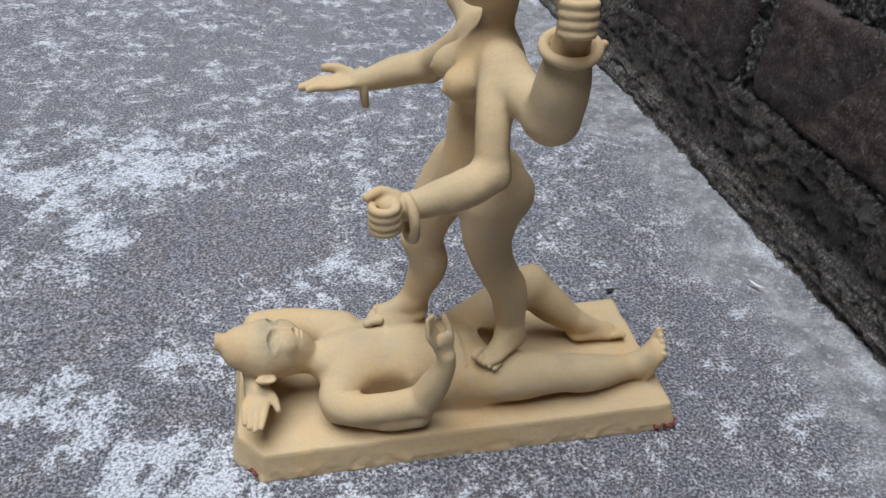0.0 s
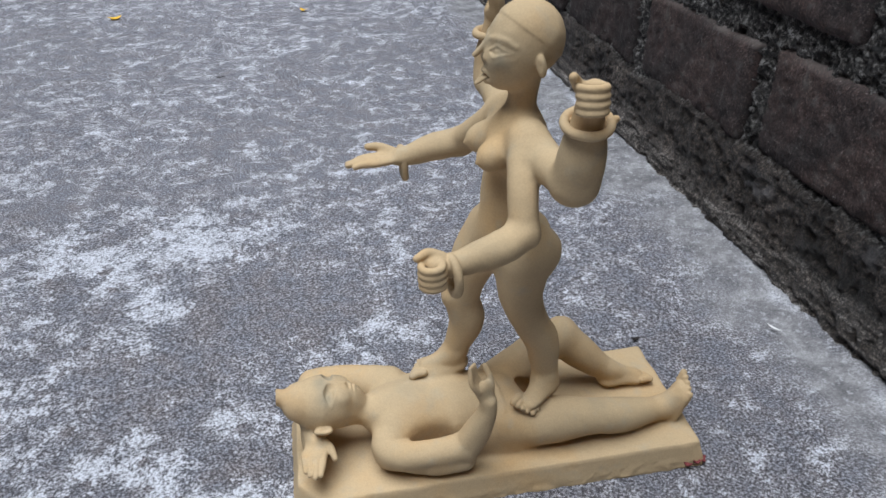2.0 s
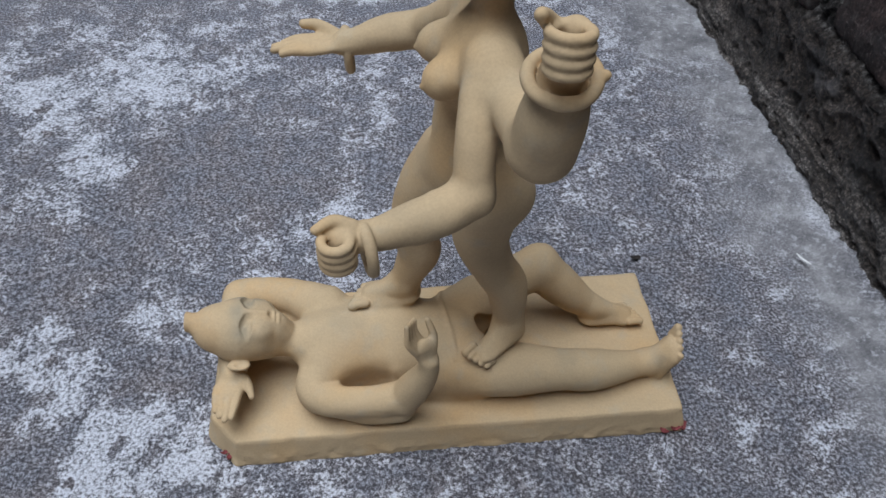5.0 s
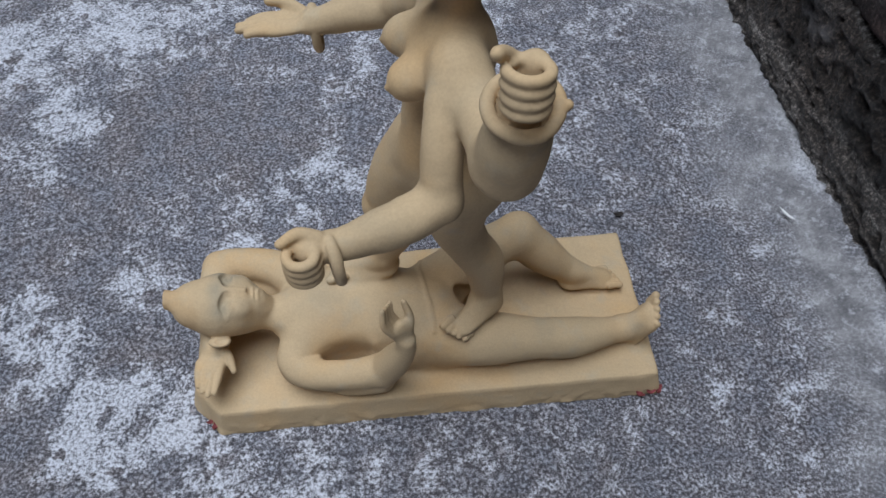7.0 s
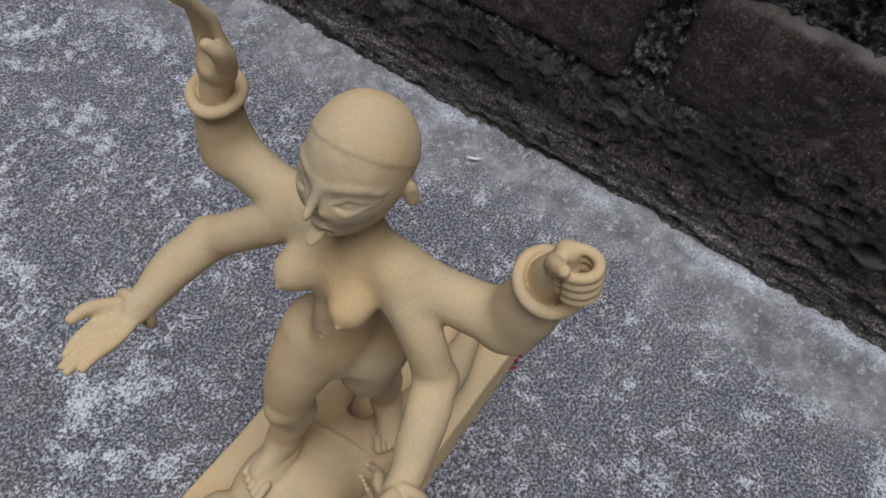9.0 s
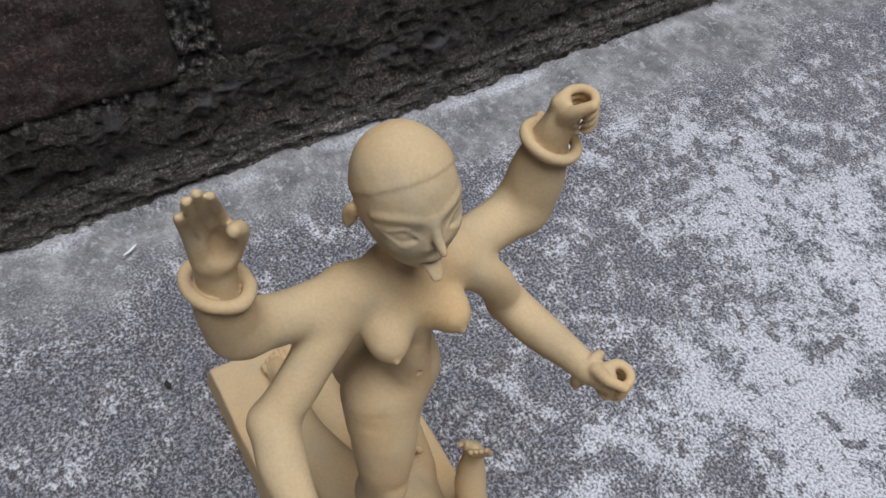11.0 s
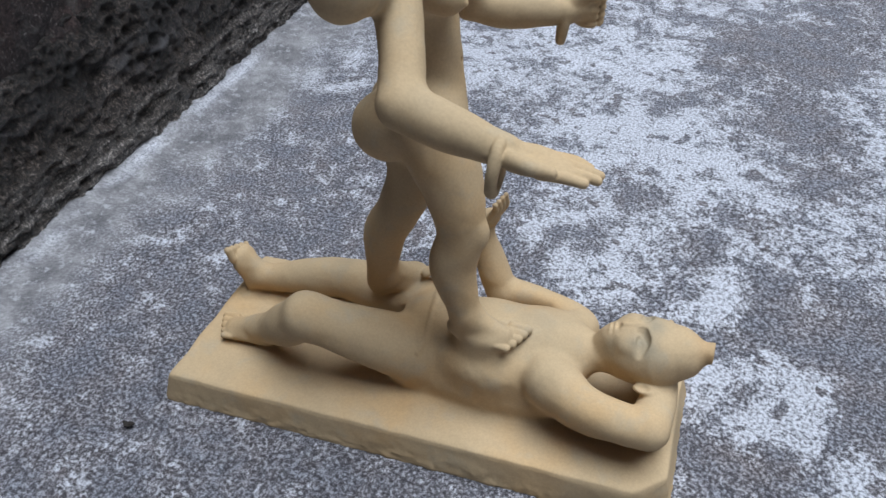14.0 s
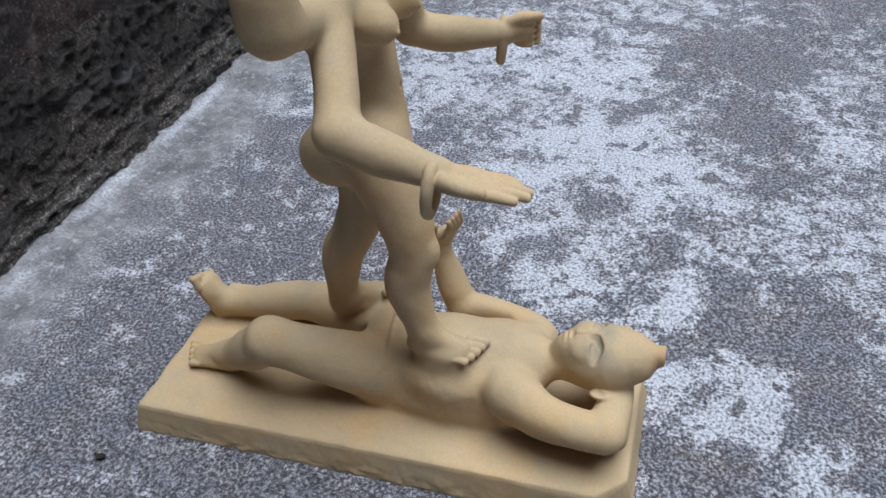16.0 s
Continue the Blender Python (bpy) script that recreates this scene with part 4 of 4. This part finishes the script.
RED = [(-0.668, 0.107, 0.158, 0.018, 0.7), (-0.640, 0.080, 0.145, 0.020, 0.35), (-0.287, -0.09, 0.662, 0.022, 0.55), (-0.31, 0.04, 0.725, 0.022, 0.35), (-0.31, 0.125, 0.690, 0.02, 0.35),
       (-0.46, 0.075, 0.12, 0.025, 0.35), (-0.245, 0.15, 0.09, 0.03, 0.5), (-0.30, 0.09, 0.60, 0.03, 0.3), (-0.395, -0.05, 0.455, 0.025, 0.4), (-0.39, 0.25, 0.48, 0.025, 0.35),
       (-0.31, 0.243, 0.64, 0.03, 0.3), (-0.06, 0.06, 0.06, 0.03, 0.35), (-0.30, 0.13, 0.16, 0.05, 0.25)]


def sculpture():
    s = Sculpt((-0.70, -0.15, -0.01), (0.05, 0.31, 0.81), 0.0017)
    s.block([(0.002, -0.003), (0.006, 0.255), (-0.612, 0.241), (-0.648, 0.210), (-0.650, 0.036), (-0.614, -0.006)], -0.004, 0.042, 0.22, 0.003, k=0.003)
    lying_figure(s)
    standing_figure(s)
    verts, quads = s.surface()
    x, y, z = verts.T
    # the small unevenness of hand-worked clay
    wob = np.stack([soft_noise(x * 28, y * 28, z * 28, 2, 30 + n) for n in range(3)], -1)
    foot = np.clip((0.020 - z) / 0.020, 0, 1)[:, None]
    wob2 = np.stack([soft_noise(x * 90, y * 90, z * 90, 2, 40 + n) for n in range(3)], -1)
    wob = 0.0012 * wob + 0.0007 * np.stack([soft_noise(x * 65, y * 65, z * 65, 2, 35 + n) for n in range(3)], -1)
    verts = verts + wob + 0.0022 * foot * wob2 * [1, 1, 0]
    ob = mesh_object("clay_sculpture", (verts * U).tolist(), quads.tolist(), CLAY)
    # greyish slip on the faces and some limbs, redder clay on the hair knot
    slip = np.zeros((len(verts), 4))
    blotch = np.clip(0.75 + 0.9 * soft_noise(x * 40, y * 40, z * 40, 3, 51), 0, 1)
    for n, spots in enumerate((SLIP, RED)):
        for px, py, pz, r, k in spots:
            slip[:, n] += k * np.exp(-((x - px) ** 2 + (y - py) ** 2 + (z - pz) ** 2) / r**2)
        slip[:, n] *= blotch
    slip[:, 3] = 1
    col = ob.data.color_attributes.new("slip", "FLOAT_COLOR", "POINT")
    col.data.foreach_set("color", np.clip(slip, 0, 1).astype(np.float32).ravel())
    tagged(ob, "unpainted tan clay sculpture, figure standing upon a reclining figure", "sculpture")


sculpture()


# ---- small things lying about ----
def scrap(name, outline, place, turn, mat, label, category, thick=0.0006, curl=0.002, lift=0.001):
    """A thin curled piece on an outline, resting on the ground."""
    bm = bmesh.new()
    top = [bm.verts.new((x, y, thick + curl * x * x / max(1e-9, max(abs(q[0]) for q in outline) ** 2))) for x, y in outline]
    mid = bm.verts.new((0, 0, thick))
    low = [bm.verts.new((v.co.x, v.co.y, v.co.z - thick)) for v in top]
    lowmid = bm.verts.new((0, 0, 0))
    n = len(top)
    for i in range(n):
        j = (i + 1) % n
        bm.faces.new((mid, top[i], top[j]))
        bm.faces.new((lowmid, low[j], low[i]))
        bm.faces.new((top[i], low[i], low[j], top[j]))
    me = bpy.data.meshes.new(name)
    bm.to_mesh(me)
    bm.free()
    me.materials.append(mat)
    ob = new(name, me)
    ob.matrix_world = pose(place[0] * U, place[1] * U, lift, 0, 0, turn)
    tagged(ob, label, category)
    return ob


def leaf_outline(length, width, n=9):
    s = [i / n for i in range(n + 1)]
    side = [(length * (t - 0.5), width * math.sin(math.pi * t) ** 0.8 * (1 + 0.12 * math.sin(9 * t))) for t in s]
    return side + [(x, -y) for x, y in side[-2:0:-1]]


def ragged(rng, rx, ry, n=11):
    out = []
    for i in range(n):
        a = 2 * math.pi * i / n
        k = 0.65 + 0.5 * rng.random()
        out.append((rx * k * math.cos(a), ry * k * math.sin(a)))
    return out


def small_things():
    rng = random.Random(4)
    yellow, dark = plain("yellow_leaf", (0.85, 0.50, 0.06)), plain("dark_leaf", (0.03, 0.025, 0.022))
    white, red = plain("white_scrap", (0.78, 0.78, 0.76)), plain("red_scrap", (0.20, 0.05, 0.05), spread=0.5, scale=300)
    scrap("fallen_leaf", leaf_outline(0.026, 0.009), (-1.426, 3.264), 20, yellow, "small yellow fallen leaf curled on the concrete", "leaf", curl=0.004)
    scrap("fallen_leaf", leaf_outline(0.017, 0.005), (-0.501, 3.247), -35, yellow, "small yellow fallen leaf curled on the concrete", "leaf", curl=0.004)
    scrap("twig_scrap", leaf_outline(0.016, 0.0016), (-0.872, 2.21), -12, dark, "dark dry scrap of twig on the concrete", "twig")
    scrap("chip", leaf_outline(0.0125, 0.0010), (0.329, 0.294), -62, white, "thin white chip lying near the wall", "chip", curl=0.001, lift=0.002)
    scrap("chip", ragged(rng, 0.004, 0.002), (0.034, 0.321), 0, dark, "small dark chip beside the clay base", "chip")
    for x, y, a in ((-0.004, -0.013, 10), (0.008, -0.012, 60), (-0.022, -0.014, 130)):
        scrap("red_scrap", ragged(rng, 0.0030, 0.0016), (x, y), a, red, "torn red scrap under the clay base", "scrap", lift=0.0016, curl=0.002)
    for x, y, a in ((-0.634, 0.002, 30), (-0.628, -0.006, 80)):
        scrap("red_scrap", ragged(rng, 0.0026, 0.0015), (x, y), a, red, "torn red scrap under the clay base", "scrap", lift=0.0016, curl=0.002)


small_things()


# ---- bricks of the wall ----
def brick_mesh(seed):
    nu, nv = 64, 28
    v, u = np.meshgrid(np.linspace(-1, 1, nv), np.linspace(-1, 1, nu))
    length, height = 0.592, 0.250
    ly, lz = u * length / 2, v * height / 2
    edge = np.minimum((1 - abs(u)) * length / 2, (1 - abs(v)) * height / 2)
    n1 = soft_noise(ly * 12 + seed * 3, lz * 12, 0 * ly, 3, 40 + seed)
    n2 = soft_noise(ly * 50, lz * 50 + seed, 0 * ly, 2, 60 + seed)
    n3 = np.abs(soft_noise(ly * 34 + seed, lz * 60, 0 * ly, 3, 70 + seed))
    d = -0.007 * n1 - 0.004 * n2 + 0.010 * np.clip(n3 - 0.12, 0, 1) + 0.018 * np.exp(-edge / 0.008)
    shrink = 0.010 * soft_noise(ly * 14, lz * 14, 0 * ly + 5, 2, 80 + seed)
    rim = np.exp(-edge / 0.02)
    ly, lz = ly * (1 - rim * (0.02 + shrink * 2)), lz * (1 - rim * (0.03 + shrink * 4))
    front = np.stack([d, ly, lz], -1).reshape(-1, 3)
    ring = [i * nv for i in range(nu)] + [(nu - 1) * nv + j for j in range(1, nv)] + [i * nv + nv - 1 for i in range(nu - 2, -1, -1)] + list(range(nv - 2, 0, -1))
    back = front[ring] * [0, 1, 1] + [0.10, 0, 0]
    n = len(front)
    faces = grid_faces(nu, nv)[:, ::-1].tolist()
    m = len(ring)
    faces += [[ring[i], ring[(i + 1) % m], n + (i + 1) % m, n + i] for i in range(m)]
    me = bpy.data.meshes.new("brick")
    me.from_pydata((np.concatenate([front, back]) * U).tolist(), [], faces)
    # highlight along the upper edge, painted into the colour and broken by noise
    worn_or_highlit = np.clip((lz / (height / 2) - 0.86 + 0.10 * n1) / 0.07, 0, 1) * np.clip(0.35 + 1.1 * soft_noise(ly * 9, lz * 3, 0 * ly + seed, 3, 90 + seed), 0, 0.85)
    wear_and_highlight = np.zeros((n + len(ring), 4), np.float32)
    wear_and_highlight[:n, 0], wear_and_highlight[:, 3] = worn_or_highlit.reshape(-1), 1
    me.color_attributes.new("wear_and_highlight", "FLOAT_COLOR", "POINT").data.foreach_set("color", wear_and_highlight.ravel())
    me.materials.append(BRICK)
    me.polygons.foreach_set("use_smooth", [True] * len(me.polygons))
    return me


def bricks():
    rng = random.Random(9)
    shapes = [brick_mesh(i) for i in range(5)]
    for course in range(15):
        z = 0.345 + course * 0.325
        shift = 0.385 if course % 2 == 0 else 0.075
        for k in range(-4, 6):
            y = shift + 0.65 * k + rng.uniform(-0.012, 0.012)
            ob = new("brick", rng.choice(shapes))
            ob.parent = WALL
            ob.matrix_basis = pose((BRICK_X + rng.uniform(-0.005, 0.006)) * U, y * U, (z + rng.uniform(-0.008, 0.008)) * U,
                                   rng.uniform(-1.2, 1.2), rng.uniform(-1.0, 1.0), rng.uniform(-0.7, 0.7))


bricks()
